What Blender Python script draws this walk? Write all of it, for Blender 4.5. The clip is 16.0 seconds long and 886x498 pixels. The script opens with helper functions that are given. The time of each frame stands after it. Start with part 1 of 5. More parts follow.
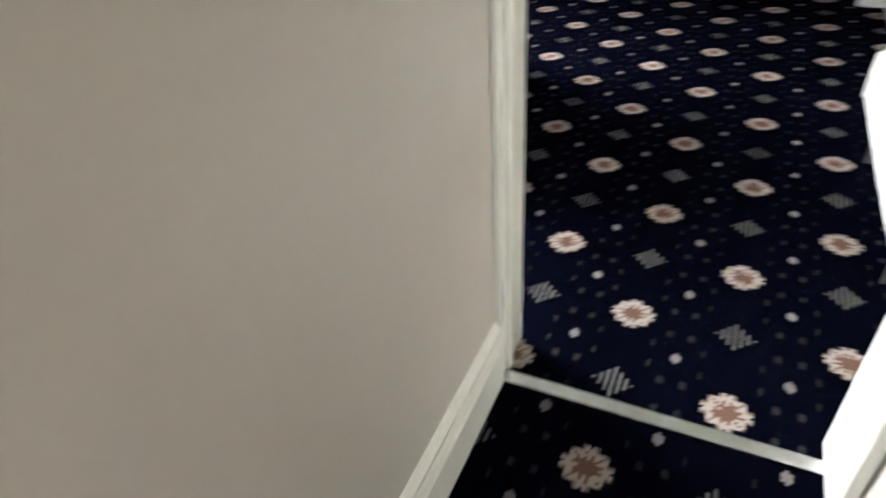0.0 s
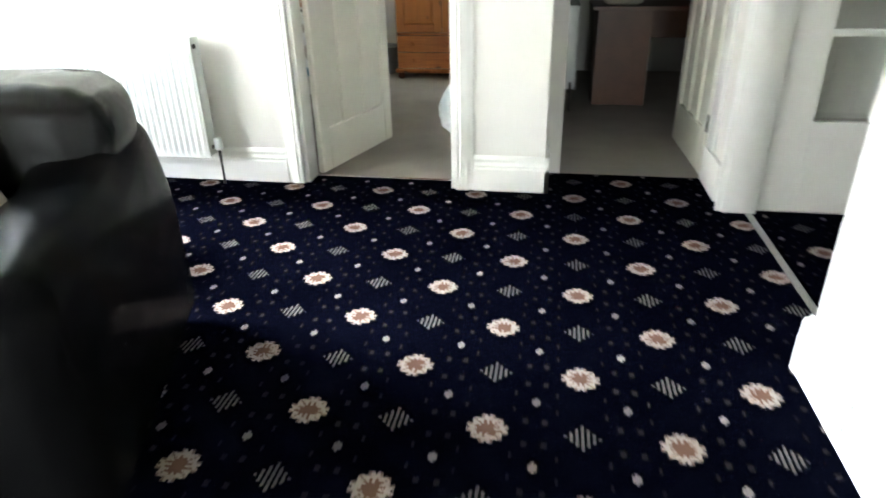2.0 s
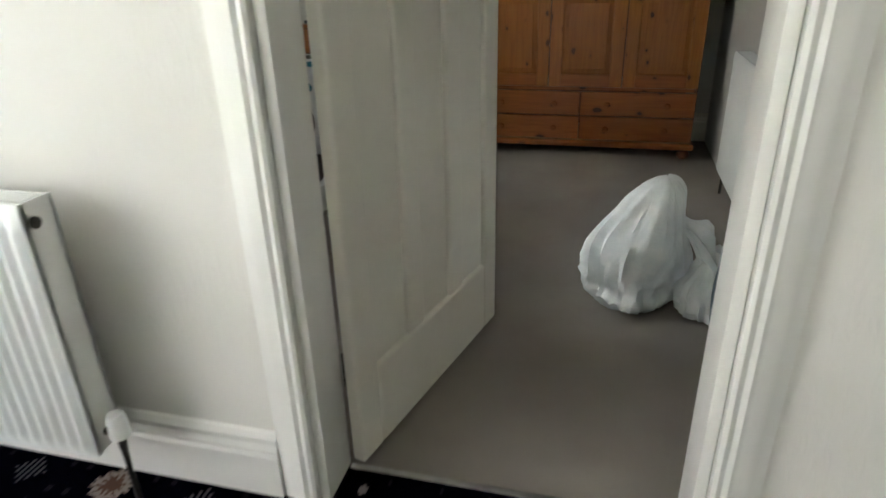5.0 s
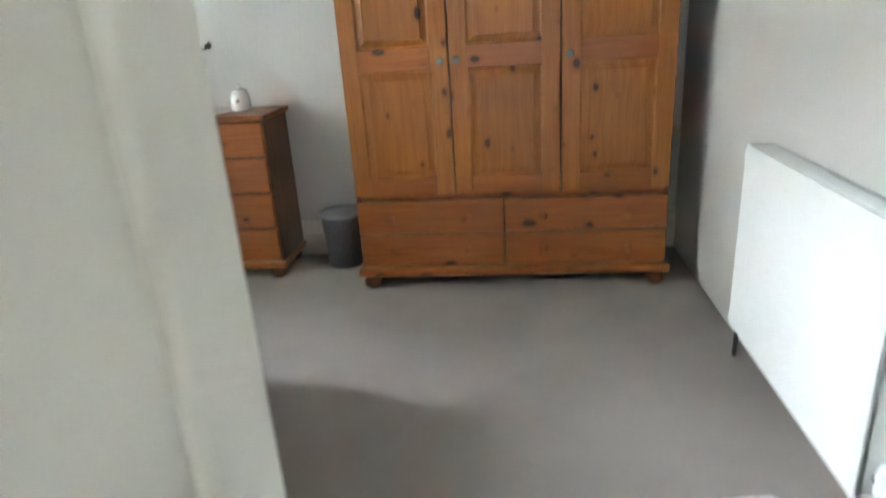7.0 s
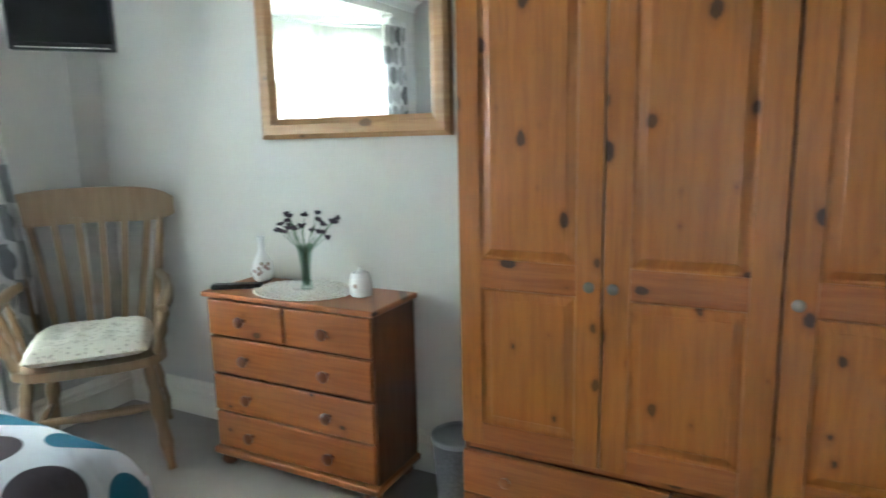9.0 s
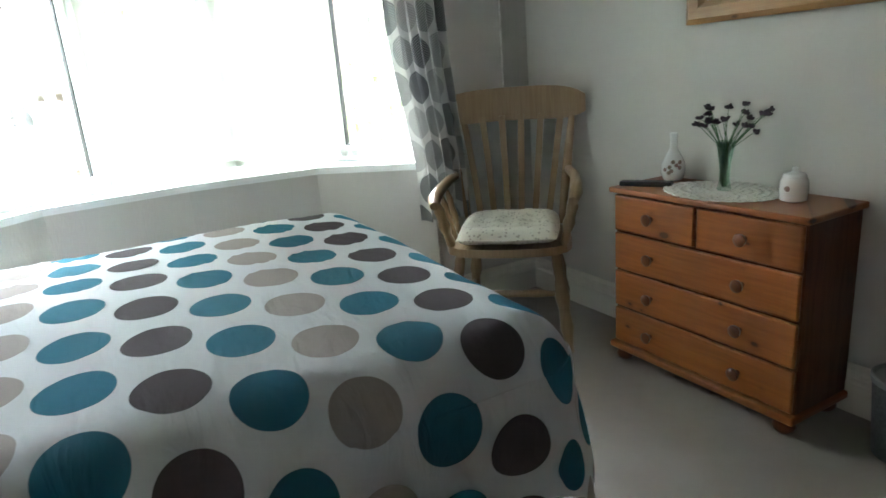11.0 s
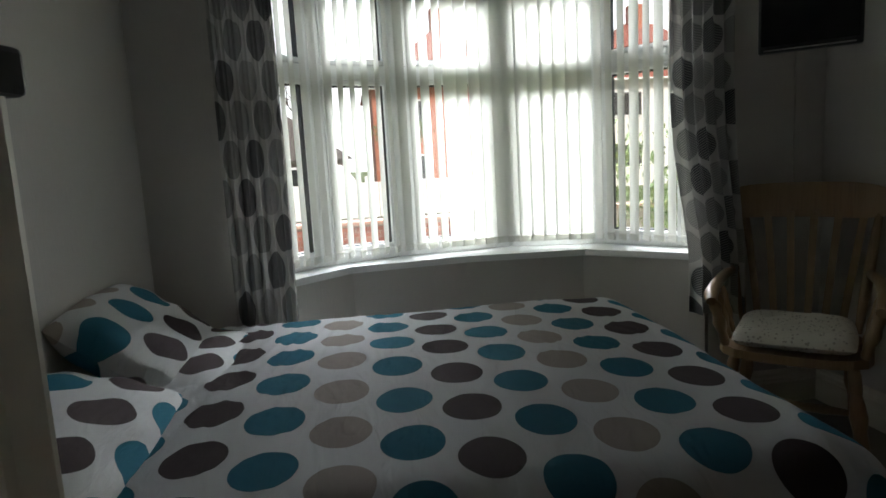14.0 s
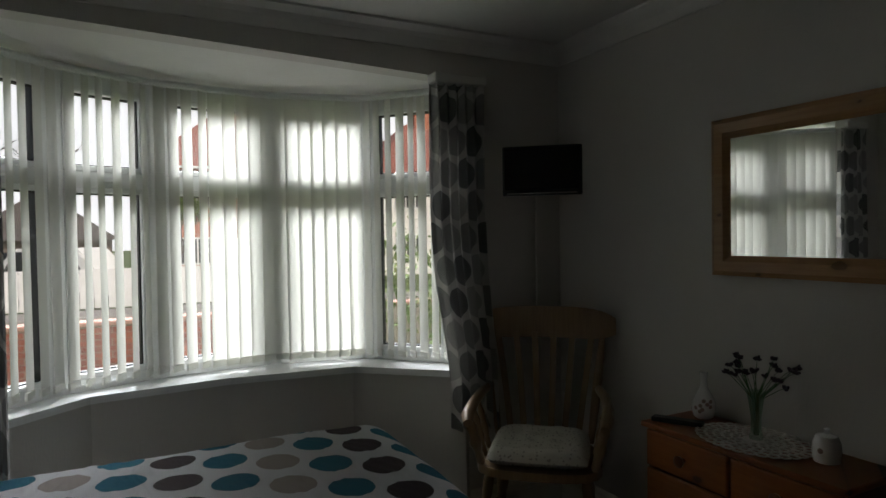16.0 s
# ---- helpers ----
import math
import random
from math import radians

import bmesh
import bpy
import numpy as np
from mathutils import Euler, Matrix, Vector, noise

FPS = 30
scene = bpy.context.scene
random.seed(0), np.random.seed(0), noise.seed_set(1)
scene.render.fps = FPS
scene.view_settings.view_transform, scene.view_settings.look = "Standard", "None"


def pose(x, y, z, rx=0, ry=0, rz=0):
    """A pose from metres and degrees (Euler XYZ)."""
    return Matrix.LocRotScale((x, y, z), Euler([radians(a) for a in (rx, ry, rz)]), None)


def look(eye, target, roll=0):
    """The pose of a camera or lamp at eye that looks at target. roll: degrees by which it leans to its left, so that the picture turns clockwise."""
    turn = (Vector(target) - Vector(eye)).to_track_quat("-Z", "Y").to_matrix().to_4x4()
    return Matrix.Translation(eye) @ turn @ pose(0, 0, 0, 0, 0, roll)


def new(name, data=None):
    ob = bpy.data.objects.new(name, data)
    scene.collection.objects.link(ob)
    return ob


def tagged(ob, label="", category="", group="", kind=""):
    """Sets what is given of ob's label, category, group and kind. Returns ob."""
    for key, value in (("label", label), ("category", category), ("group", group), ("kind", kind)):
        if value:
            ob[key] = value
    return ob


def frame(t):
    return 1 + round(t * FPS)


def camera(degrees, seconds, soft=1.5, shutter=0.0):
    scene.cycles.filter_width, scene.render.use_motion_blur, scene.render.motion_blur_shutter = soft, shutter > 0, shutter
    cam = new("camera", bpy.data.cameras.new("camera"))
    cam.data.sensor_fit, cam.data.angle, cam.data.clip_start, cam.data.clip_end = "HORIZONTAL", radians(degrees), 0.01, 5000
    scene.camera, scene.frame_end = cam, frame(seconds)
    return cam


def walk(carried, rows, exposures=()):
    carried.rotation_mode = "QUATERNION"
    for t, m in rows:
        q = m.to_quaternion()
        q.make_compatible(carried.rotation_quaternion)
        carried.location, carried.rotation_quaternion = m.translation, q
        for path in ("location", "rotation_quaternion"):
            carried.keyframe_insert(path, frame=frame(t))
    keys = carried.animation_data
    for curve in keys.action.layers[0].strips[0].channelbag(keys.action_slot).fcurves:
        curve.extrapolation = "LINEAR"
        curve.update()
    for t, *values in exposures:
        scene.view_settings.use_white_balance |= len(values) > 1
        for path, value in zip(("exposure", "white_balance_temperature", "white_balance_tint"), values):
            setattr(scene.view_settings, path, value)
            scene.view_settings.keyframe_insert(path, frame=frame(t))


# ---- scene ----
cam = camera(70.5, 16.0, 1.5, 0.4)
PATH = [
    (0, (0.516, 0.237, 1.143), (-0.216, 1.659, -0.059), -4.6),
    (0.5, (0.394, 0.437, 1.187), (0.177, 2.053, 0.028), -2.4),
    (1, (0.391, 0.779, 1.16), (0.099, 2.456, 0.111), -2.6),
    (1.5, (0.332, 1.102, 1.155), (0.087, 2.863, 0.239), -2.4),
    (2, (0.286, 1.455, 1.132), (-0.041, 3.23, 0.269), -1.2),
    (2.3, (0.299, 1.684, 1.135), (-0.252, 3.403, 0.276), -0.1),
    (2.5, (0.263, 1.827, 1.118), (-0.401, 3.507, 0.26), 0.3),
    (3, (0.045, 2.116, 1.194), (-0.563, 3.824, 0.349), -0.9),
    (3.5, (-0.104, 2.482, 1.178), (-0.79, 4.181, 0.375), -0.9),
    (4, (-0.299, 2.812, 1.203), (-0.962, 4.504, 0.367), -1.2),
    (4.3, (-0.35, 3.022, 1.213), (-0.893, 4.763, 0.391), -4.4),
    (4.5, (-0.401, 3.169, 1.2), (-0.898, 4.916, 0.364), -1.8),
    (6.8, (-0.521, 4.796, 1.081), (-0.801, 6.633, 0.341), -4.8),
    (7, (-0.546, 4.956, 1.132), (-0.782, 6.819, 0.443), -3.8),
    (7.2, (-0.57, 5.108, 1.171), (-0.79, 6.992, 0.536), -1.4),
    (7.5, (-0.492, 5.309, 1.247), (-0.866, 7.164, 0.601), -0.2),
    (8, (-0.56, 5.535, 1.321), (-0.854, 7.453, 0.838), -1.2),
    (8.5, (-0.439, 5.756, 1.364), (-0.901, 7.655, 0.937), -1.5),
    (9, (-0.418, 5.833, 1.389), (-1.319, 7.585, 1.045), -1.3),
    (9.5, (-0.47, 5.836, 1.356), (-1.612, 7.43, 0.962), -2.7),
    (9.7, (-0.489, 5.809, 1.338), (-1.733, 7.311, 0.896), -3.2),
    (10, (-0.537, 5.814, 1.297), (-1.96, 7.141, 0.835), -2.4),
    (10.2, (-0.551, 5.825, 1.313), (-2.085, 7.012, 0.828), -3.2),
    (12.5, (-0.525, 5.614, 1.284), (-2.339, 6.25, 0.731), -3.7),
    (13, (-0.502, 5.563, 1.306), (-2.38, 5.919, 0.719), -2.6),
    (13.2, (-0.537, 5.541, 1.327), (-2.427, 5.837, 0.743), -2.6),
    (13.5, (-0.507, 5.532, 1.388), (-2.44, 5.778, 0.939), -2.5),
    (14, (-0.521, 5.557, 1.404), (-2.482, 5.831, 1.121), -3.1),
    (14.5, (-0.488, 5.544, 1.42), (-2.447, 5.865, 1.178), -3.1),
    (15, (-0.543, 5.592, 1.443), (-2.432, 6.232, 1.296), -1.4),
    (15.2, (-0.535, 5.577, 1.479), (-2.386, 6.329, 1.385), -0.9),
    (15.8, (-0.512, 5.644, 1.576), (-2.29, 6.559, 1.532), -0.5),
    (16, (-0.503, 5.67, 1.593), (-2.28, 6.587, 1.551), -0.9),
]
walk(cam, [(t, look(*p)) for t, *p in PATH], [
    (0.0, 2.6, 6400, 10), (0.5, 2.25, 6200, 10), (1.0, 2.25, 6200, 7), (1.5, 3.1, 6200, 7), (2.5, 3.25, 6300, 7), (3.5, 2.25, 6300, 7), (4.5, 2.05, 6600, 9),
    (6.8, 3.35, 6000, 11), (7.5, 3.9, 5800, 10), (8.0, 4.15, 5800, 11), (8.5, 4.15, 5800, 9), (9.0, 3.5, 5600, 5), (9.5, 3.0, 5600, 4), (10.2, 3.0, 5800, 4),
    (12.3, 1.3, 6150, 8), (13.4, 0.95, 6300, 9), (14.5, -0.65, 6500, 11), (16.0, -0.8, 6550, 12)])

# ---- world and light ----
world = bpy.data.worlds.new("sky")
world.use_nodes = True
scene.world = world
wn = world.node_tree.nodes
sky = wn.new("ShaderNodeTexSky")
sky.sky_type, sky.sun_disc = "NISHITA", False
sky.sun_elevation, sky.sun_rotation = radians(38), radians(60)
sky.air_density, sky.dust_density = 1.0, 4.0
world.node_tree.links.new(sky.outputs["Color"], wn["Background"].inputs["Color"])
wn["Background"].inputs["Strength"].default_value = 0.15
sun = new("sun", bpy.data.lights.new("sun", "SUN"))
sun.data.energy, sun.data.angle, sun.data.color = 4.8, radians(3), (1.0, 0.95, 0.88)
sun.matrix_world = look((30, 17, 27), (0, 0, 0))

for name, m, w, h, watts, tone in (("garden_door_daylight", look((-2.92, 2.6, 1.1), (0, 2.5, 0.9)), 1.7, 1.9, 0.7, (0.98, 0.98, 0.95)),
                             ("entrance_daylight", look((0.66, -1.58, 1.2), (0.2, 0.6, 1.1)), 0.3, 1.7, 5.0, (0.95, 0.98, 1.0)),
                             ("bay_sky_daylight", look((-9.4, 6.4, 5.7), (-3.2, 6.1, 1.2)), 6.0, 3.6, 4600.0, (0.91, 0.96, 1.0))):
    lamp = new(name, bpy.data.lights.new(name, "AREA"))      # daylight lamps: garden doors; added, unseen: passage fill and sky lamp outside the bay
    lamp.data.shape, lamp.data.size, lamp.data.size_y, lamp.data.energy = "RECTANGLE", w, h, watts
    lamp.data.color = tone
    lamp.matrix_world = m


# ---- material helpers ----
class Nodes:
    """A small wrapper that builds a node material."""

    def __init__(self, name):
        self.mat = bpy.data.materials.new(name)
        self.mat.use_nodes = True
        self.tree = self.mat.node_tree
        self.bsdf = self.tree.nodes["Principled BSDF"]
        self.out = self.tree.nodes["Material Output"]

    def put(self, socket, value):
        if isinstance(value, bpy.types.NodeSocket):
            self.tree.links.new(value, socket)
        elif isinstance(value, tuple) and len(value) == 3 and socket.type == "RGBA":
            socket.default_value = (*value, 1)
        else:
            socket.default_value = value

    def math(self, op, a, b=0.0, c=0.0):
        n = self.tree.nodes.new("ShaderNodeMath")
        n.operation = op
        for s, v in zip(n.inputs, (a, b, c)):
            self.put(s, v)
        return n.outputs[0]

    def noise(self, vec, scale, detail=3, rough=0.55, distortion=0.0):
        n = self.tree.nodes.new("ShaderNodeTexNoise")
        self.put(n.inputs["Vector"], vec)
        n.inputs["Scale"].default_value, n.inputs["Detail"].default_value = scale, detail
        n.inputs["Roughness"].default_value, n.inputs["Distortion"].default_value = rough, distortion
        return n.outputs["Fac"]

    def voronoi(self, vec, scale, feature="F1", out="Distance", dims="3D"):
        n = self.tree.nodes.new("ShaderNodeTexVoronoi")
        n.feature, n.voronoi_dimensions = feature, dims
        self.put(n.inputs["Vector"], vec)
        n.inputs["Scale"].default_value = scale
        return n.outputs[out]

    def coords(self, kind="Object"):
        return self.tree.nodes.new("ShaderNodeTexCoord").outputs[kind]

    def place(self):
        return self.tree.nodes.new("ShaderNodeNewGeometry").outputs["Position"]

    def random(self):
        return self.tree.nodes.new("ShaderNodeObjectInfo").outputs["Random"]

    def scaled(self, vec, s, off=(0, 0, 0)):
        n = self.tree.nodes.new("ShaderNodeMapping")
        self.put(n.inputs["Vector"], vec)
        n.inputs["Scale"].default_value, n.inputs["Location"].default_value = s, off
        return n.outputs[0]

    def split(self, vec):
        n = self.tree.nodes.new("ShaderNodeSeparateXYZ")
        self.put(n.inputs[0], vec)
        return n.outputs[0], n.outputs[1], n.outputs[2]

    def join(self, x, y, z):
        n = self.tree.nodes.new("ShaderNodeCombineXYZ")
        for s, v in zip(n.inputs, (x, y, z)):
            self.put(s, v)
        return n.outputs[0]

    def step(self, value, lo, hi, a=0.0, b=1.0):
        n = self.tree.nodes.new("ShaderNodeMapRange")
        n.interpolation_type = "SMOOTHSTEP"
        self.put(n.inputs[0], value)
        for s, v in zip(n.inputs[1:5], (lo, hi, a, b)):
            s.default_value = v
        return n.outputs[0]

    def mix(self, fac, a, b):
        n = self.tree.nodes.new("ShaderNodeMix")
        n.data_type = "RGBA"
        self.put(n.inputs[0], fac)
        self.put(n.inputs[6], a)
        self.put(n.inputs[7], b)
        return n.outputs[2]

    def bump(self, height, strength=0.3, distance=0.002):
        n = self.tree.nodes.new("ShaderNodeBump")
        n.inputs["Strength"].default_value, n.inputs["Distance"].default_value = strength, distance
        self.put(n.inputs["Height"], height)
        self.put(self.bsdf.inputs["Normal"], n.outputs[0])

    def done(self, color, rough=0.6, metal=0.0, spec=0.5):
        self.put(self.bsdf.inputs["Base Color"], color)
        self.put(self.bsdf.inputs["Roughness"], rough)
        self.put(self.bsdf.inputs["Metallic"], metal)
        self.put(self.bsdf.inputs["Specular IOR Level"], spec)
        return self.mat


def mottled(name, a, b, scale=6.0, rough=0.6, fine=120.0, relief=0.15, metal=0.0, spec=0.5, dist=0.002):
    """Two tones mixed by broad patches, with fine relief."""
    n = Nodes(name)
    p = n.place()
    broad, small = n.noise(p, scale, 4), n.noise(p, fine, 2)
    n.bump(small, relief, dist)
    f = n.math("ADD", n.math("MULTIPLY", broad, 0.75), n.math("MULTIPLY", small, 0.25))
    return n.done(n.mix(n.step(f, 0.3, 0.7), a, b), rough, metal, spec)


def woodchip_wall(name, a, b):
    """Painted anaglypta paper: pale paint over vertical, streaky relief."""
    n = Nodes(name)
    p = n.place()
    streak = n.noise(n.scaled(p, (60, 60, 14)), 1.0, 4, 0.6, 0.6)
    n.bump(n.step(streak, 0.42, 0.66), 0.25, 0.0022)
    return n.done(n.mix(n.step(n.noise(p, 1.3, 4), 0.3, 0.7), a, b), 0.75, 0, 0.3)


def pine(name, axis, light, dark, knot_amount=1.0, tone=0.0):
    """Lacquered knotty pine with the grain along one axis."""
    n = Nodes(name)
    p = n.place()
    r = n.random()
    x, y, z = n.split(p)
    shift = n.math("MULTIPLY", r, 37.0)
    along, across = ((z, n.math("ADD", x, y)) if axis == "z" else (n.math("ADD", x, n.math("MULTIPLY", y, 0.7)), z))
    v = n.join(n.math("ADD", n.math("MULTIPLY", across, 1.0), shift), n.math("MULTIPLY", along, 0.30), 0.0)
    warp = n.noise(v, 5.0, 2)
    v2 = n.join(n.math("ADD", across, n.math("MULTIPLY", warp, 0.05)), n.math("MULTIPLY", along, 0.06), shift)
    grain = n.noise(v2, 60.0, 3, 0.6)
    fine = n.noise(n.join(across, n.math("MULTIPLY", along, 0.03), shift), 380.0, 2)
    kv = n.join(n.math("ADD", across, shift), n.math("MULTIPLY", along, 0.62), shift)
    kd = n.voronoi(kv, 8.0, dims="2D")
    kd = n.math("ADD", kd, n.math("MULTIPLY", n.math("SUBTRACT", n.noise(kv, 38.0, 3), 0.5), 0.16))
    pick = n.split(n.voronoi(kv, 8.0, out="Color", dims="2D"))[0]
    size = n.math("MULTIPLY", n.math("SUBTRACT", pick, 0.44), 0.22)     # nearly half of the cells hold no knot
    kd = n.math("SUBTRACT", kd, size)
    knot = n.step(kd, -0.02, 0.03, 1.0, 0.0)
    halo = n.step(kd, 0.0, 0.13, 1.0, 0.0)
    base = n.mix(n.step(grain, 0.32, 0.72), light, dark)
    base = n.mix(n.math("MULTIPLY", n.step(fine, 0.5, 0.8), 0.22), base, tuple(c * 0.6 for c in dark))
    base = n.mix(n.math("MULTIPLY", halo, 0.6 * knot_amount), base, tuple(c * 0.72 for c in dark))
    base = n.mix(n.math("MULTIPLY", knot, 0.95 * knot_amount), base, (0.030, 0.007, 0.003))
    base = n.mix(n.math("MULTIPLY", r, 0.22), base, tuple(c * 0.8 for c in light))
    n.bump(n.math("ADD", grain, n.math("MULTIPLY", fine, 0.4)), 0.10, 0.001)
    return n.done(base, n.step(grain, 0.3, 0.8, 0.30, 0.42), 0, 0.5)


def patterned_carpet(name, tint):
    """Woven carpet: flowers and lozenges in turn on a square lattice, dots between them, small ticks."""
    n = Nodes(name)
    x, y, z = n.split(n.place())
    tufts, pitch = 34.0, 0.245

    def cell(c, off):
        u = n.math("DIVIDE", n.math("SUBTRACT", c, off), pitch)
        u = n.math("ADD", u, n.math("MULTIPLY", n.math("SUBTRACT", n.noise(n.place(), 260.0, 1), 0.5), 0.035))
        return n.math("DIVIDE", n.math("FLOOR", n.math("MULTIPLY", u, tufts)), tufts)

    u, v = cell(x, 0.4), cell(y, 2.97)
    iu, iv = n.math("ROUND", u), n.math("ROUND", v)
    du, dv = n.math("SUBTRACT", u, iu), n.math("SUBTRACT", v, iv)
    odd = n.math("FLOORED_MODULO", n.math("ADD", iu, iv), 2.0)
    r = n.math("SQRT", n.math("ADD", n.math("MULTIPLY", du, du), n.math("MULTIPLY", dv, dv)))
    ang = n.math("ARCTAN2", dv, du)
    petal = n.math("MULTIPLY", n.math("COSINE", n.math("MULTIPLY", ang, 12.0)), 0.028)
    rim = n.math("ADD", r, petal)
    is_flower = n.math("SUBTRACT", 1.0, odd)
    flower = n.math("MULTIPLY", n.math("LESS_THAN", rim, 0.208), is_flower)
    heart = n.math("MULTIPLY", n.math("LESS_THAN", n.math("ADD", rim, n.math("MULTIPLY", n.math("SUBTRACT", n.noise(n.join(u, v, 0.0), 19.0, 1), 0.5), 0.16)), 0.115), is_flower)
    gap = n.math("MULTIPLY", n.math("LESS_THAN", n.math("COSINE", n.math("MULTIPLY", ang, 12.0)), -0.55),
                 n.math("MULTIPLY", n.math("GREATER_THAN", r, 0.15), flower))
    adu, adv = n.math("ABSOLUTE", du), n.math("ABSOLUTE", dv)
    loz = n.math("ADD", n.math("MULTIPLY", adu, 1.0), n.math("MULTIPLY", adv, 1.1))
    stripe = n.math("LESS_THAN", n.math("FLOORED_MODULO", n.math("ROUND", n.math("MULTIPLY", du, tufts)), 2.0), 0.5)
    lozenge = n.math("MULTIPLY", n.math("MULTIPLY", n.math("LESS_THAN", loz, 0.20), odd), stripe)
    eu, ev = n.math("SUBTRACT", adu, 0.5), n.math("SUBTRACT", adv, 0.5)
    er = n.math("SQRT", n.math("ADD", n.math("MULTIPLY", eu, eu), n.math("MULTIPLY", n.math("MULTIPLY", ev, ev), 0.75)))
    dot = n.math("LESS_THAN", er, 0.054)
    t1 = n.math("MULTIPLY", n.math("LESS_THAN", n.math("ABSOLUTE", n.math("SUBTRACT", adu, 0.26)), 0.02),
                n.math("LESS_THAN", n.math("ABSOLUTE", n.math("SUBTRACT", adv, 0.36)), 0.04))
    t2 = n.math("MULTIPLY", n.math("LESS_THAN", n.math("ABSOLUTE", n.math("SUBTRACT", adu, 0.40)), 0.02),
                n.math("LESS_THAN", n.math("ABSOLUTE", n.math("SUBTRACT", adv, 0.17)), 0.04))
    tick = n.math("MULTIPLY", n.math("MAXIMUM", t1, t2), 0.25)
    wear = n.noise(n.place(), 2.2, 4)
    ground = n.mix(n.step(wear, 0.3, 0.7), tint, tuple(c * 1.5 for c in tint))
    col = n.mix(tick, ground, (0.05, 0.045, 0.045))
    col = n.mix(n.math("MULTIPLY", lozenge, 0.9), col, (0.075, 0.070, 0.066))
    col = n.mix(n.math("MULTIPLY", dot, 0.9), col, (0.13, 0.115, 0.11))
    col = n.mix(flower, col, (0.22, 0.185, 0.165))
    col = n.mix(n.math("MULTIPLY", gap, 0.7), col, (0.05, 0.028, 0.018))
    col = n.mix(n.math("MULTIPLY", heart, 0.9), col, (0.085, 0.040, 0.024))
    n.bump(n.noise(n.place(), 420.0, 2), 0.6, 0.004)
    return n.done(col, 1.0, 0, 0.0)


def spotted_fabric(name, white):
    """Cotton printed with rows of large dots; the colour changes from row to row. Reads the cloth's own UV, in metres."""
    n = Nodes(name)
    u, v, w = n.split(n.coords("UV"))
    row = n.math("ROUND", n.math("DIVIDE", v, 0.170))
    dv = n.math("SUBTRACT", v, n.math("MULTIPLY", row, 0.170))
    half = n.math("MULTIPLY", row, 0.095)
    uu = n.math("ADD", u, half)
    du = n.math("SUBTRACT", uu, n.math("MULTIPLY", n.math("ROUND", n.math("DIVIDE", uu, 0.234)), 0.234))
    r = n.math("SQRT", n.math("ADD", n.math("MULTIPLY", du, du), n.math("MULTIPLY", dv, dv)))
    r = n.math("ADD", r, n.math("MULTIPLY", n.math("SUBTRACT", n.noise(n.coords("UV"), 9.0, 2), 0.5), 0.004))
    disc = n.step(r, 0.0765, 0.0785, 1.0, 0.0)
    which = n.math("FLOORED_MODULO", row, 4.0)
    teal, brown, beige = (0.010, 0.19, 0.29), (0.075, 0.052, 0.055), (0.46, 0.40, 0.36)
    c = n.mix(n.math("LESS_THAN", n.math("ABSOLUTE", n.math("SUBTRACT", which, 2.0)), 0.4), teal, beige)
    c = n.mix(n.math("LESS_THAN", which, 0.4), c, brown)
    weave = n.noise(n.coords("UV"), 700.0, 2)
    c = n.mix(n.math("MULTIPLY", weave, 0.12), c, (0.5, 0.5, 0.5))
    n.bump(n.math("ADD", weave, n.math("MULTIPLY", n.math("ABSOLUTE", n.math("SUBTRACT", n.noise(n.scaled(n.coords("UV"), (0.45, 1.0, 1.0)), 11.0, 4, 0.5, 1.5), 0.5)), 6.0)), 0.75, 0.010)
    return n.done(n.mix(disc, white, c), 0.85, 0, 0.2)


def leaf_fabric(name):
    """Curtain cloth printed with rounded leaves in greys; reads the cloth's UV, in metres."""
    n = Nodes(name)
    u, v, w = n.split(n.coords("UV"))
    row = n.math("ROUND", n.math("DIVIDE", v, 0.17))
    half = n.math("MULTIPLY", n.math("FLOORED_MODULO", row, 2.0), 0.085)
    dv = n.math("SUBTRACT", v, n.math("MULTIPLY", row, 0.17))
    uu = n.math("ADD", u, half)
    col = n.math("ROUND", n.math("DIVIDE", uu, 0.17))
    du = n.math("SUBTRACT", uu, n.math("MULTIPLY", col, 0.17))
    r = n.math("SQRT", n.math("ADD", n.math("MULTIPLY", du, du), n.math("MULTIPLY", n.math("MULTIPLY", dv, dv), 0.62)))
    disc = n.step(r, 0.066, 0.069, 1.0, 0.0)
    rib = n.math("GREATER_THAN", n.math("SINE", n.math("MULTIPLY", n.math("ADD", dv, n.math("ABSOLUTE", du)), 520.0)), -0.2)
    pick = n.math("FLOORED_MODULO", n.math("ADD", n.math("MULTIPLY", row, 2.0), col), 3.0)
    c = n.mix(n.math("LESS_THAN", pick, 0.5), (0.34, 0.33, 0.32), (0.08, 0.08, 0.085))
    c = n.mix(n.math("MULTIPLY", n.math("GREATER_THAN", pick, 1.5), 1.0), c, (0.22, 0.22, 0.21))
    paint = n.math("MULTIPLY", disc, n.math("ADD", 0.55, n.math("MULTIPLY", rib, 0.45)))
    weave = n.noise(n.coords("UV"), 600.0, 2)
    n.bump(weave, 0.2, 0.002)
    mat = n.done(n.mix(paint, (0.58, 0.57, 0.54), c), 0.85, 0, 0.2)
    t = n.tree.nodes.new("ShaderNodeBsdfTranslucent")
    n.put(t.inputs["Color"], n.mix(paint, (0.60, 0.59, 0.56), c))
    m = n.tree.nodes.new("ShaderNodeMixShader")
    m.inputs[0].default_value = 0.06
    n.tree.links.new(n.bsdf.outputs[0], m.inputs[1])
    n.tree.links.new(t.outputs[0], m.inputs[2])
    n.tree.links.new(m.outputs[0], n.out.inputs[0])
    return mat


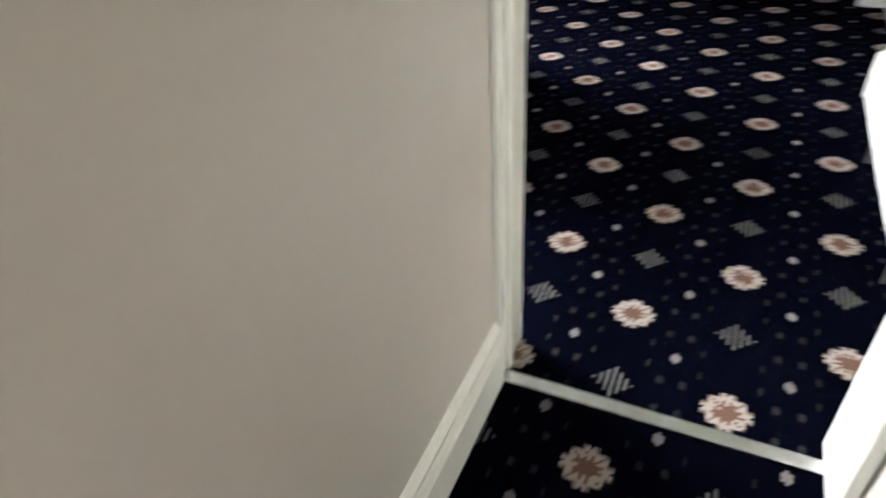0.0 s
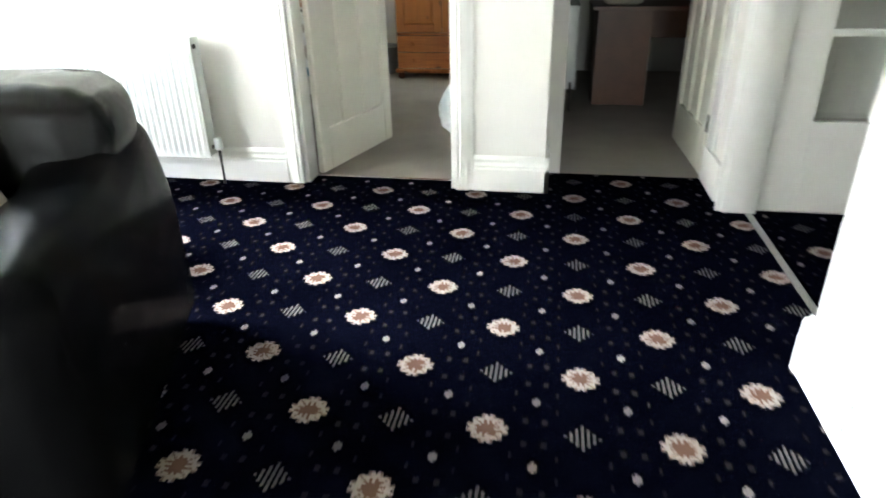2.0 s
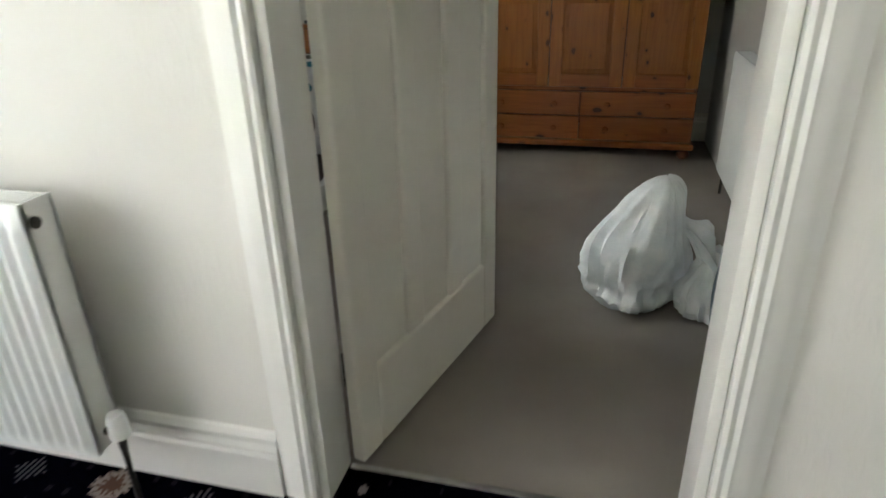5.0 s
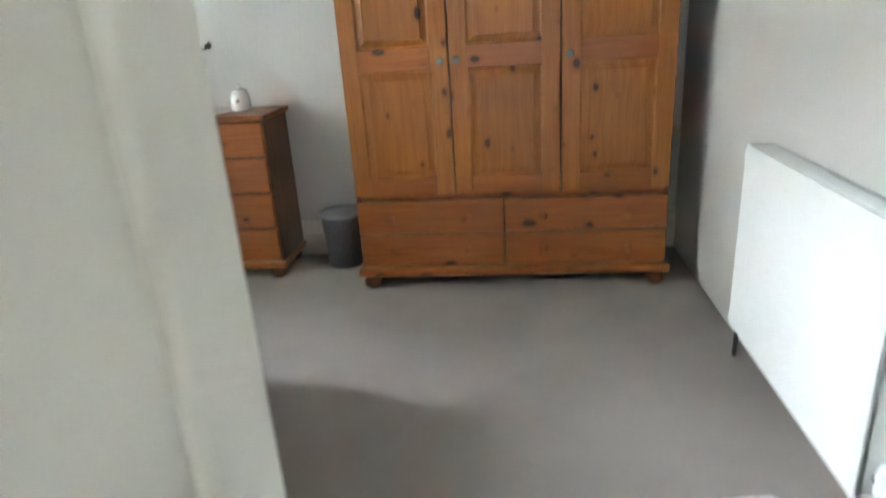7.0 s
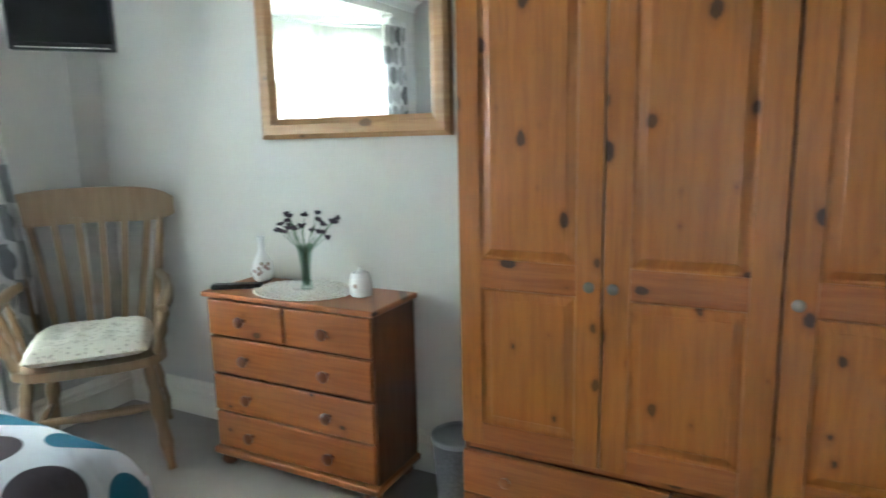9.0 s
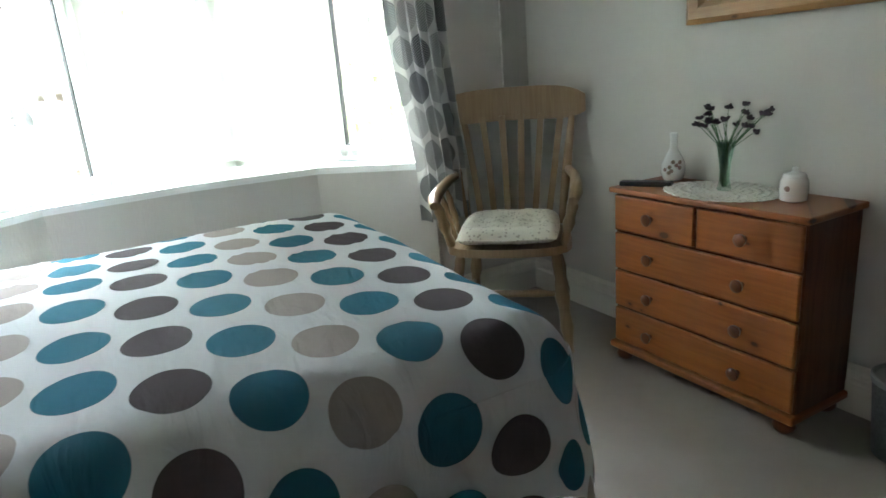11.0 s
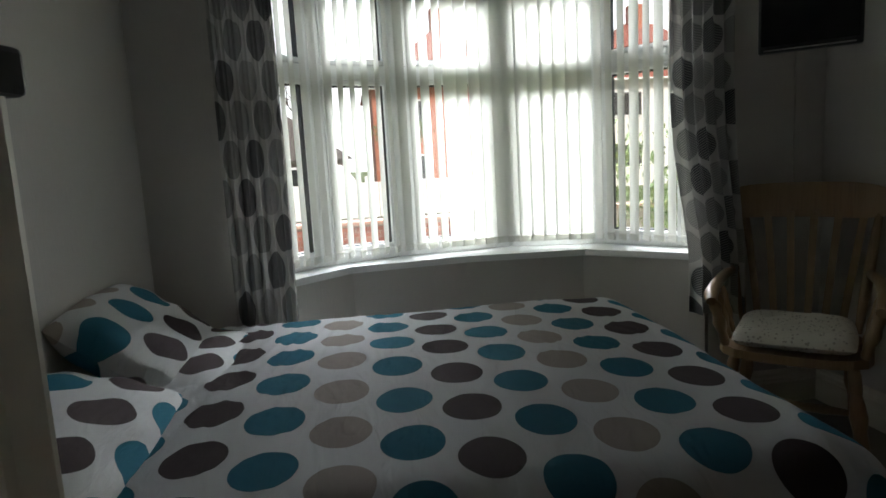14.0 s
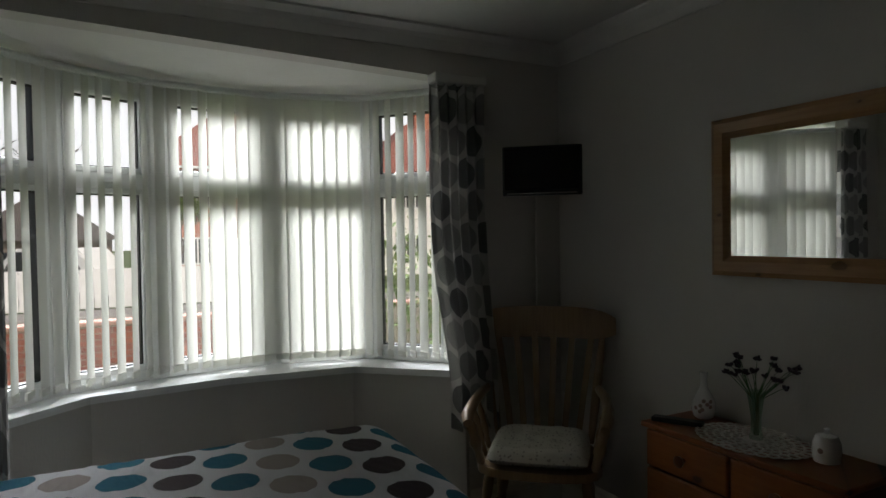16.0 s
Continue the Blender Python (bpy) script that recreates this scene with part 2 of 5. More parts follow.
def blind_fabric(name):
    """Off-white blind cloth that lets light through."""
    n = Nodes(name)
    t = n.tree.nodes.new("ShaderNodeBsdfTranslucent")
    t.inputs["Color"].default_value = (0.80, 0.80, 0.76, 1)
    m = n.tree.nodes.new("ShaderNodeMixShader")
    m.inputs[0].default_value = 0.62
    n.done(n.mix(n.noise(n.place(), 220.0, 2), (0.80, 0.80, 0.77), (0.74, 0.74, 0.71)), 0.8, 0, 0.2)
    n.tree.links.new(n.bsdf.outputs[0], m.inputs[1])
    n.tree.links.new(t.outputs[0], m.inputs[2])
    clear = n.tree.nodes.new("ShaderNodeBsdfTransparent")     # open weave
    open_weave = n.tree.nodes.new("ShaderNodeMixShader")
    open_weave.inputs[0].default_value = 0.06
    n.tree.links.new(m.outputs[0], open_weave.inputs[1])
    n.tree.links.new(clear.outputs[0], open_weave.inputs[2])
    n.tree.links.new(open_weave.outputs[0], n.out.inputs[0])
    return n.mat


def clear_glass(name, tint=(1, 1, 1), gloss=0.08):
    n = Nodes(name)
    t = n.tree.nodes.new("ShaderNodeBsdfTransparent")
    t.inputs["Color"].default_value = (*tint, 1)
    g = n.tree.nodes.new("ShaderNodeBsdfGlossy")
    g.inputs["Roughness"].default_value = 0.02
    m = n.tree.nodes.new("ShaderNodeMixShader")
    m.inputs[0].default_value = gloss
    n.tree.links.new(t.outputs[0], m.inputs[1])
    n.tree.links.new(g.outputs[0], m.inputs[2])
    n.tree.links.new(m.outputs[0], n.out.inputs[0])
    return n.mat


def thin_plastic(name):
    """Milky, crinkled carrier-bag film."""
    n = Nodes(name)
    p = n.coords()
    n.done(n.mix(n.step(n.noise(p, 7.0, 4), 0.35, 0.65), (0.88, 0.89, 0.89), (0.74, 0.79, 0.80)), 0.32, 0, 0.5)
    n.bump(n.math("ABSOLUTE", n.math("SUBTRACT", n.noise(n.scaled(p, (1, 1, 0.55)), 13.0, 4, 0.6, 1.6), 0.5)), 0.35, 0.02)
    t = n.tree.nodes.new("ShaderNodeBsdfTransparent")
    m = n.tree.nodes.new("ShaderNodeMixShader")
    n.put(m.inputs[0], n.step(n.math("SUBTRACT", n.noise(p, 6.0, 3), n.math("MULTIPLY", n.split(p)[2], 0.75)), 0.20, 0.55, 0.02, 0.14))
    n.tree.links.new(n.bsdf.outputs[0], m.inputs[1])
    n.tree.links.new(t.outputs[0], m.inputs[2])
    n.tree.links.new(m.outputs[0], n.out.inputs[0])
    return n.mat


def leather(name, gloss):
    n = Nodes(name)
    p = n.coords()
    grainy = n.voronoi(p, 420.0)
    n.bump(n.math("ADD", n.math("MULTIPLY", grainy, 0.5), n.math("MULTIPLY", n.noise(p, 16.0, 3, 0.5, 0.8), 1.5)), 0.25, 0.005)
    return n.done(n.mix(n.noise(p, 5.0, 3), (0.002, 0.002, 0.0022), (0.004, 0.004, 0.0042)), n.step(n.noise(p, 11.0, 3), 0.3, 0.7, 0.10, 0.20), 0, gloss)


def brickwork(name):
    n = Nodes(name)
    return n.done(n.mix(n.step(n.noise(n.place(), 9.0, 4), 0.3, 0.7), n.mix(n.random(), (0.20, 0.055, 0.04), (0.32, 0.11, 0.07)), (0.16, 0.06, 0.05)), 0.9, 0, 0.2)


WHITE_WALL = woodchip_wall("lounge_paper", (0.80, 0.78, 0.73), (0.76, 0.74, 0.69))
CREAM_WALL = woodchip_wall("bedroom_paper", (0.58, 0.557, 0.52), (0.545, 0.523, 0.487))
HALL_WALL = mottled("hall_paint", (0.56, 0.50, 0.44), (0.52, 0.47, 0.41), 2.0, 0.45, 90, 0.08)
CEILING = mottled("ceiling_paint", (0.72, 0.71, 0.68), (0.67, 0.66, 0.63), 3.0, 0.85, 70, 0.3)
GLOSS = mottled("gloss_paint", (0.80, 0.79, 0.75), (0.76, 0.75, 0.71), 4.0, 0.28, 30, 0.06)
CREAM_GLOSS = mottled("cream_gloss_paint", (0.74, 0.71, 0.63), (0.70, 0.67, 0.59), 4.0, 0.30, 30, 0.08)
RADIATOR = mottled("radiator_enamel", (0.80, 0.81, 0.79), (0.77, 0.78, 0.76), 5.0, 0.32, 40, 0.03)
DARK_METAL = mottled("dark_metal", (0.05, 0.05, 0.05), (0.10, 0.09, 0.08), 20, 0.4, 200, 0.1, 0.8)
CHROME = mottled("chrome", (0.6, 0.6, 0.6), (0.5, 0.5, 0.5), 20, 0.25, 200, 0.02, 1.0)
PEWTER = mottled("pewter", (0.22, 0.20, 0.18), (0.15, 0.14, 0.13), 20, 0.35, 200, 0.05, 1.0)
UPVC = mottled("window_plastic", (0.82, 0.83, 0.82), (0.79, 0.80, 0.79), 5, 0.3, 60, 0.03)
BLACK_RUBBER = mottled("black_seal", (0.012, 0.012, 0.012), (0.02, 0.02, 0.02), 30, 0.5, 200, 0.1)
BLACK_PLASTIC = mottled("black_plastic", (0.012, 0.012, 0.013), (0.02, 0.02, 0.021), 30, 0.35, 300, 0.05)
CARPET = patterned_carpet("patterned_carpet", (0.0008, 0.00095, 0.0026))
BEIGE_CARPET = mottled("beige_carpet", (0.36, 0.32, 0.285), (0.31, 0.275, 0.245), 3.0, 0.95, 380, 0.9, 0, 0.1, 0.006)
PINE_V = pine("pine_upright", "z", (0.36, 0.124, 0.022), (0.28, 0.088, 0.015))
PINE_H = pine("pine_level", "x", (0.32, 0.102, 0.023), (0.25, 0.072, 0.015))
# Pine painted darker, in place of shade, for sides, backs, feet, divider, chest knobs.
PINE_SHADED = pine("pine_shaded", "z", (0.15, 0.044, 0.014), (0.11, 0.030, 0.009), 0.5)
PINE_PALE = pine("pine_pale", "x", (0.40, 0.22, 0.09), (0.33, 0.165, 0.065), 0.7)
CHAIR_WOOD = pine("chair_beech", "z", (0.29, 0.195, 0.110), (0.23, 0.145, 0.078), 0.0)
DUVET = spotted_fabric("spotted_cotton", (0.84, 0.85, 0.86))
PLAIN_CLOTH = mottled("pale_valance", (0.66, 0.65, 0.62), (0.60, 0.59, 0.56), 6, 0.9, 300, 0.4)
CURTAIN = leaf_fabric("leaf_curtain_cloth")
BLIND = blind_fabric("blind_cloth")
GLASS = clear_glass("window_glass")
PLASTIC = thin_plastic("carrier_bag_film")
LEATHER = leather("black_leather", 0.012)
POLISHED_LEATHER = leather("polished_black_leather", 0.22)
CUSHION = mottled("cream_cushion_cloth", (0.62, 0.58, 0.48), (0.55, 0.51, 0.42), 12, 0.9, 300, 0.5)


# ---- geometry helpers ----
def finish(name, bm, mats, smooth=False):
    me = bpy.data.meshes.new(name)
    bmesh.ops.recalc_face_normals(bm, faces=bm.faces)
    bm.to_mesh(me)
    bm.free()
    for m in mats if isinstance(mats, (list, tuple)) else [mats]:
        me.materials.append(m)
    if smooth:
        me.polygons.foreach_set("use_smooth", [True] * len(me.polygons))
        me.set_sharp_from_angle(angle=radians(40))
    return me


def part(name, bm, mat, parent=None, label="", smooth=False):
    """One mesh object, under a thing or a part if one is given."""
    ob = new(name, finish(name, bm, mat, smooth))
    if parent:
        ob.parent = parent
    return tagged(ob, label)


def thing(name, m, label, category, group="", kind=""):
    """An Empty at the base of a thing."""
    ob = new(name)
    ob.matrix_basis = m
    return tagged(ob, label, category, group, kind)


def box(bm, x0, y0, z0, x1, y1, z1, bevel=0.0, seg=2):
    vs = [bm.verts.new((x, y, z)) for z in (z0, z1) for y in (y0, y1) for x in (x0, x1)]
    fs = [bm.faces.new([vs[i] for i in f]) for f in ((0, 2, 3, 1), (4, 5, 7, 6), (0, 1, 5, 4), (2, 6, 7, 3), (0, 4, 6, 2), (1, 3, 7, 5))]
    if bevel:
        es = list({e for f in fs for e in f.edges})
        bmesh.ops.bevel(bm, geom=es, offset=bevel, segments=seg, affect="EDGES", profile=0.5)
    return bm


def cuboid(x0, y0, z0, x1, y1, z1, bevel=0.0, seg=2):
    return box(bmesh.new(), x0, y0, z0, x1, y1, z1, bevel, seg)


def lathe(bm, profile, m=None, steps=20):
    """A body of revolution from (radius, height) pairs about z, moved by m."""
    m = m or Matrix()
    rings = []
    for r, h in profile:
        rings.append([bm.verts.new(m @ Vector((r * math.cos(a), r * math.sin(a), h))) for a in (2 * math.pi * i / steps for i in range(steps))])
    for a, b in zip(rings, rings[1:]):
        for i in range(steps):
            bm.faces.new((a[i], a[(i + 1) % steps], b[(i + 1) % steps], b[i]))
    bm.faces.new(list(reversed(rings[0])))
    bm.faces.new(rings[-1])
    return bm


def tube(bm, points, radius, steps=10, ends=True):
    """A round bar along points; radius is one number or one for each point."""
    pts = [Vector(p) for p in points]
    rad = radius if isinstance(radius, (list, tuple)) else [radius] * len(pts)
    rings = []
    for i, p in enumerate(pts):
        d = (pts[min(i + 1, len(pts) - 1)] - pts[max(i - 1, 0)]).normalized()
        q = d.to_track_quat("Z", "Y")
        rings.append([bm.verts.new(p + q @ Vector((rad[i] * math.cos(a), rad[i] * math.sin(a), 0))) for a in (2 * math.pi * k / steps for k in range(steps))])
    for a, b in zip(rings, rings[1:]):
        for i in range(steps):
            bm.faces.new((a[i], a[(i + 1) % steps], b[(i + 1) % steps], b[i]))
    if ends:
        bm.faces.new(list(reversed(rings[0])))
        bm.faces.new(rings[-1])
    return bm


def extrude_outline(bm, pts, m, depth):
    """A flat outline of (x, y) extruded by depth along the local z of m."""
    lo = [bm.verts.new(m @ Vector((x, y, 0))) for x, y in pts]
    hi = [bm.verts.new(m @ Vector((x, y, depth))) for x, y in pts]
    n = len(pts)
    bm.faces.new(list(reversed(lo)))
    bm.faces.new(hi)
    for i in range(n):
        bm.faces.new((lo[i], lo[(i + 1) % n], hi[(i + 1) % n], hi[i]))
    return bm


def swept(bm, profile, a, b, up=(0, 0, 1)):
    """A moulding: profile of (out, up) pairs swept from a to b; out is to the left of the way from a to b."""
    a, b, up = Vector(a), Vector(b), Vector(up)
    out = up.cross((b - a).normalized())
    ra = [bm.verts.new(a + out * o + up * u) for o, u in profile]
    rb = [bm.verts.new(b + out * o + up * u) for o, u in profile]
    n = len(profile)
    for i in range(n):
        bm.faces.new((ra[i], ra[(i + 1) % n], rb[(i + 1) % n], rb[i]))
    bm.faces.new(ra)
    bm.faces.new(list(reversed(rb)))
    return bm


def structure(name, bm, mat, label, category, smooth=False):
    return tagged(part(name, bm, mat, smooth=smooth), label, category, kind="structure")


SKIRT = [(0, 0), (0.020, 0), (0.020, 0.115), (0.015, 0.125), (0.017, 0.135), (0.012, 0.150), (0.014, 0.165), (0.006, 0.180), (0, 0.185)]
ARCH = [(0, 0), (0.022, 0), (0.026, 0.008), (0.022, 0.018), (0.027, 0.028), (0.022, 0.038), (0.024, 0.055), (0.016, 0.068), (0.012, 0.088), (0, 0.09)]


def casing(bm, x, y, z0, z1, face, side):
    """An upright fluted architrave board; face: the way it stands proud, side: the way from the opening outwards."""
    f, s = Vector(face), Vector(side)
    lo = [bm.verts.new(Vector((x, y, z0)) + f * o + s * u) for o, u in ARCH]
    hi = [bm.verts.new(Vector((x, y, z1)) + f * o + s * u) for o, u in ARCH]
    n = len(ARCH)
    for i in range(n):
        bm.faces.new((lo[i], lo[(i + 1) % n], hi[(i + 1) % n], hi[i]))
    bm.faces.new(lo)
    bm.faces.new(list(reversed(hi)))
    return bm


# ---- the large structure ----
def slab(x0, y0, x1, y1, z0, z1):
    return cuboid(x0, y0, z0, x1, y1, z1)


bm = bmesh.new()
box(bm, -3.05, -1.6, -0.1, 0.25, 4.632, 0.0)
box(bm, 0.25, -1.6, -0.1, 2.7, 4.832, 0.0)
structure("floor_lounge", bm, CARPET, "navy carpet woven with pale flowers and dots", "carpet")
bm = bmesh.new()
box(bm, -3.62, 4.632, -0.1, 0.25, 8.2, 0.0)
box(bm, -4.45, 4.95, -0.1, -3.62, 7.45, 0.0)
structure("floor_bedroom", bm, BEIGE_CARPET, "plain beige fitted bedroom carpet", "carpet")
structure("floor_back_room", slab(0.25, 4.832, 3.2, 8.2, -0.1, 0.0), BEIGE_CARPET, "plain beige fitted carpet in back room", "carpet")
structure("ceiling_lounge", slab(-3.05, -1.6, 2.7, 4.58, 2.5, 2.6), CEILING, "white painted lounge ceiling", "ceiling")
structure("ceiling_bedroom", slab(-3.62, 4.58, 0.33, 8.22, 2.68, 2.78), CEILING, "white painted bedroom ceiling", "ceiling")
structure("ceiling_back_room", slab(0.33, 4.58, 3.3, 8.22, 2.5, 2.6), CEILING, "white painted back room ceiling", "ceiling")

bm = bmesh.new()                                   # wall between lounge and bedroom, lounge face
box(bm, -3.05, 4.52, 0, -1.03, 4.58, 2.5)
box(bm, -0.20, 4.52, 0, 0.25, 4.58, 2.5)
box(bm, -1.03, 4.52, 2.04, -0.20, 4.58, 2.5)
box(bm, 0.25, 4.52, 2.04, 1.09, 4.70, 2.5)
structure("wall_north_lounge", bm, WHITE_WALL, "white papered lounge wall with two doorways", "wall")
bm = bmesh.new()
box(bm, -3.62, 4.58, 0, -1.03, 4.632, 2.68)
box(bm, -0.20, 4.58, 0, 0.225, 4.632, 2.68)
box(bm, -1.03, 4.58, 2.04, -0.20, 4.632, 2.68)
structure("wall_south_bedroom", bm, CREAM_WALL, "cream papered bedroom wall behind bed", "wall")
bm = bmesh.new()
box(bm, 0.225, 4.58, 0, 0.25, 4.832, 2.68)
box(bm, 0.225, 4.832, 0, 0.33, 8.22, 2.68)
structure("wall_east_bedroom", bm, CREAM_WALL, "cream papered bedroom partition wall", "wall")
structure("wall_north_bedroom", slab(-3.62, 8.00, 0.225, 8.22, 0, 2.68), CREAM_WALL, "cream papered wall behind chest and wardrobe", "wall")
structure("wall_west_1", slab(-3.62, 4.632, -3.5, 5.02, 0, 2.68), CREAM_WALL, "cream papered wall between bed and bay", "wall")
structure("wall_west_2", slab(-3.62, 7.36, -3.5, 8.00, 0, 2.68), CREAM_WALL, "cream papered wall behind the armchair", "wall")
bm = bmesh.new()
extrude_outline(bm, [(5.02, 2.52), (7.36, 2.44), (7.36, 2.68), (5.02, 2.68)], pose(-3.62, 0, 0, 90, 0, 90), 0.12)
structure("wall_west_3", bm, CREAM_WALL, "cream papered bulkhead over the bay", "wall")

FRONT = [(-3.50, 5.04), (-3.95, 5.53), (-4.02, 6.18), (-3.95, 6.85), (-3.50, 7.34)]
GLAZE = [(-3.66, 4.99), (-4.05, 5.373), (-4.22, 5.839), (-4.28, 6.457), (-4.13, 7.037), (-3.70, 7.40)]


def plan_prism(bm, pts, z0, z1):
    return extrude_outline(bm, pts, pose(0, 0, z0), z1 - z0)


OUTER = [(-3.70, 4.90), (-4.15, 5.32), (-4.34, 5.82), (-4.40, 6.46), (-4.24, 7.10), (-3.75, 7.49)]
for a in range(4):
    p, q = FRONT[a], FRONT[a + 1]
    r, s = OUTER[min(a + (a > 1), 5)], OUTER[min(a + 1 + (a > 0), 5)]
    structure("wall_bay_%d" % (a + 1), plan_prism(bmesh.new(), [p, q, s, r], 0, 0.815), CREAM_WALL, "cream papered curved wall under bay window", "wall")
bm = plan_prism(bmesh.new(), [(-3.60, 5.02), (-3.62, 4.92)] + OUTER + [(-3.62, 7.46), (-3.60, 7.36)], 2.44, 2.66)
for v in bm.verts:                                 # the soffit rises a little towards the bed
    if v.co.x > -3.65 and v.co.z < 2.5:
        v.co.z = 2.523 - 0.0342 * (v.co.y - 5.02)
bmesh.ops.triangulate(bm, faces=bm.faces[:])
structure("ceiling_bay", bm, CEILING, "white painted bay soffit", "ceiling")
sill = [(x + 0.03, y) for x, y in FRONT] + list(reversed([(x - 0.02, y) for x, y in GLAZE]))
structure("window_sill", plan_prism(bmesh.new(), sill, 0.816, 0.852), UPVC, "white plastic bay window sill", "window sill")

bm = bmesh.new()                                   # entrance passage and the walls round the lounge
box(bm, 0.03, -1.6, 0, 0.15, 1.31, 2.5)
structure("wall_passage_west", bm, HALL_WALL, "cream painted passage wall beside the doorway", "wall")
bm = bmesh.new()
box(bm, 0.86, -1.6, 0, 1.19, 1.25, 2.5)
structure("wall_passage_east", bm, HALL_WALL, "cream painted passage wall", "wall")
# Unseen end wall with an added opening that lets light into the passage.
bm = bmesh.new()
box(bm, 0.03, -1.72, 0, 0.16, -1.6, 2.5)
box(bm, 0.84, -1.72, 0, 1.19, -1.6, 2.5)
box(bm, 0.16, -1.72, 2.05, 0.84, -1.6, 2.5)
structure("wall_passage_south", bm, HALL_WALL, "unseen cream painted wall round the added opening", "wall")
p = structure("window_7", cuboid(0.16, -1.67, 0, 0.84, -1.66, 2.05), GLASS, "added clear glazing, unseen, letting light into the passage", "window")
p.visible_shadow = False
structure("wall_south_lounge", slab(-3.05, 1.19, 0.03, 1.31, 0, 2.5), WHITE_WALL, "white papered lounge wall", "wall")
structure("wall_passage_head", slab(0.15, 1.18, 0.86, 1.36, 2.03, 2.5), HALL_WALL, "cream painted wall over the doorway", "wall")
bm = bmesh.new()
box(bm, 1.035, 1.25, 0, 1.19, 3.10, 2.5)
box(bm, 1.035, 3.10, 2.06, 1.19, 4.36, 2.5)
box(bm, 1.09, 4.36, 0, 1.21, 4.832, 2.5)
structure("wall_east_lounge", bm, WHITE_WALL, "white papered lounge wall with wide opening", "wall")
bm = bmesh.new()
box(bm, 1.21, 4.40, 2.04, 2.02, 4.52, 2.5)
box(bm, 2.02, 4.40, 0, 2.7, 4.52, 2.5)
box(bm, 2.58, 2.2, 0, 2.7, 4.40, 2.5)
box(bm, 1.19, 2.2, 0, 2.58, 2.32, 2.5)
structure("wall_hall", bm, WHITE_WALL, "white painted inner hall walls", "wall")
bm = bmesh.new()
box(bm, -3.05, 1.31, 0, -2.93, 1.7, 2.5)
box(bm, -3.05, 4.15, 0, -2.93, 4.52, 2.5)
box(bm, -3.05, 1.7, 2.1, -2.93, 4.15, 2.5)
structure("wall_west_lounge", bm, WHITE_WALL, "white papered lounge wall around glazed doors", "wall")
bm = bmesh.new()
box(bm, 3.08, 4.832, 0, 3.2, 8.2, 2.5)
box(bm, 0.33, 8.1, 0, 3.2, 8.22, 2.5)
box(bm, 1.21, 4.72, 0, 3.2, 4.832, 2.5)
structure("wall_back_room", bm, CREAM_WALL, "cream painted back room walls", "wall")

# skirting boards
bm = bmesh.new()
swept(bm, SKIRT, (-1.12, 4.52, 0), (-2.93, 4.52, 0))
swept(bm, SKIRT, (0.27, 4.52, 0), (-0.11, 4.52, 0))
swept(bm, SKIRT, (0.25, 4.83, 0), (0.25, 4.50, 0))
structure("baseboard_lounge", bm, GLOSS, "tall white gloss skirting board", "skirting board")
bm = bmesh.new()
swept(bm, SKIRT, (1.035, 1.28, 0), (1.035, 3.12, 0))
swept(bm, SKIRT, (1.01, 3.10, 0), (1.19, 3.10, 0))
structure("baseboard_east", bm, GLOSS, "white gloss skirting along lounge wall", "skirting board")
bm = bmesh.new()
swept(bm, SKIRT, (0.225, 8.00, 0), (-3.5, 8.00, 0))
swept(bm, SKIRT, (-3.5, 8.00, 0), (-3.5, 7.36, 0))
structure("baseboard_bedroom", bm, CREAM_GLOSS, "white gloss bedroom skirting board", "skirting board")
bm = bmesh.new()
swept(bm, SKIRT, (0.15, 1.17, 0), (0.15, -1.6, 0))
structure("baseboard_passage", bm, CREAM_GLOSS, "cream gloss skirting in the passage", "skirting board")

# coving along the bedroom ceiling
bm = bmesh.new()
COVE = [(0, 0), (0, -0.10), (0.012, -0.10), (0.03, -0.05), (0.05, -0.03), (0.10, -0.012), (0.10, 0)]
swept(bm, COVE, (0.225, 8.00, 2.68), (-3.5, 8.00, 2.68))
swept(bm, COVE, (-3.5, 8.00, 2.68), (-3.5, 4.63, 2.68))
structure("trim_coving", bm, CEILING, "white plaster coving", "coving")

# door linings and architraves
bm = bmesh.new()
casing(bm, -1.03, 4.52, 0, 2.13, (0, -1, 0), (-1, 0, 0))
casing(bm, -0.20, 4.52, 0, 2.13, (0, -1, 0), (1, 0, 0))
box(bm, -1.028, 4.515, 0, -1.005, 4.645, 2.04, 0.002)
box(bm, -0.225, 4.515, 0, -0.202, 4.645, 2.04, 0.002)
box(bm, -1.005, 4.515, 2.015, -0.225, 4.645, 2.038, 0.002)
box(bm, -1.12, 4.496, 2.04, -0.11, 4.518, 2.13, 0.004)
structure("door_frame_bedroom", bm, GLOSS, "white fluted architrave round the bedroom doorway", "door frame", True)
bm = bmesh.new()
casing(bm, 1.088, 4.38, 0, 2.13, (-1, 0, 0), (0, 1, 0))
box(bm, 1.075, 4.345, 0, 1.225, 4.36, 2.13, 0.003)
box(bm, 1.05, 4.36, 0, 1.086, 4.38, 2.1, 0.004)
box(bm, 1.062, 4.48, 0, 1.087, 4.832, 0.185, 0.006)
box(bm, 1.07, 4.68, 0.19, 1.087, 4.81, 2.04, 0.004)
structure("door_frame_back_room", bm, GLOSS, "white painted door casing on the pier", "door frame", True)
bm = bmesh.new()
box(bm, 0.152, 1.17, 0, 0.162, 1.205, 2.03, 0.003)
box(bm, 0.152, 1.205, 0, 0.172, 1.232, 2.03, 0.006)
box(bm, 0.152, 1.232, 0, 0.162, 1.322, 2.03, 0.005)
box(bm, 0.05, 1.312, 0, 0.151, 1.325, 2.06, 0.004)
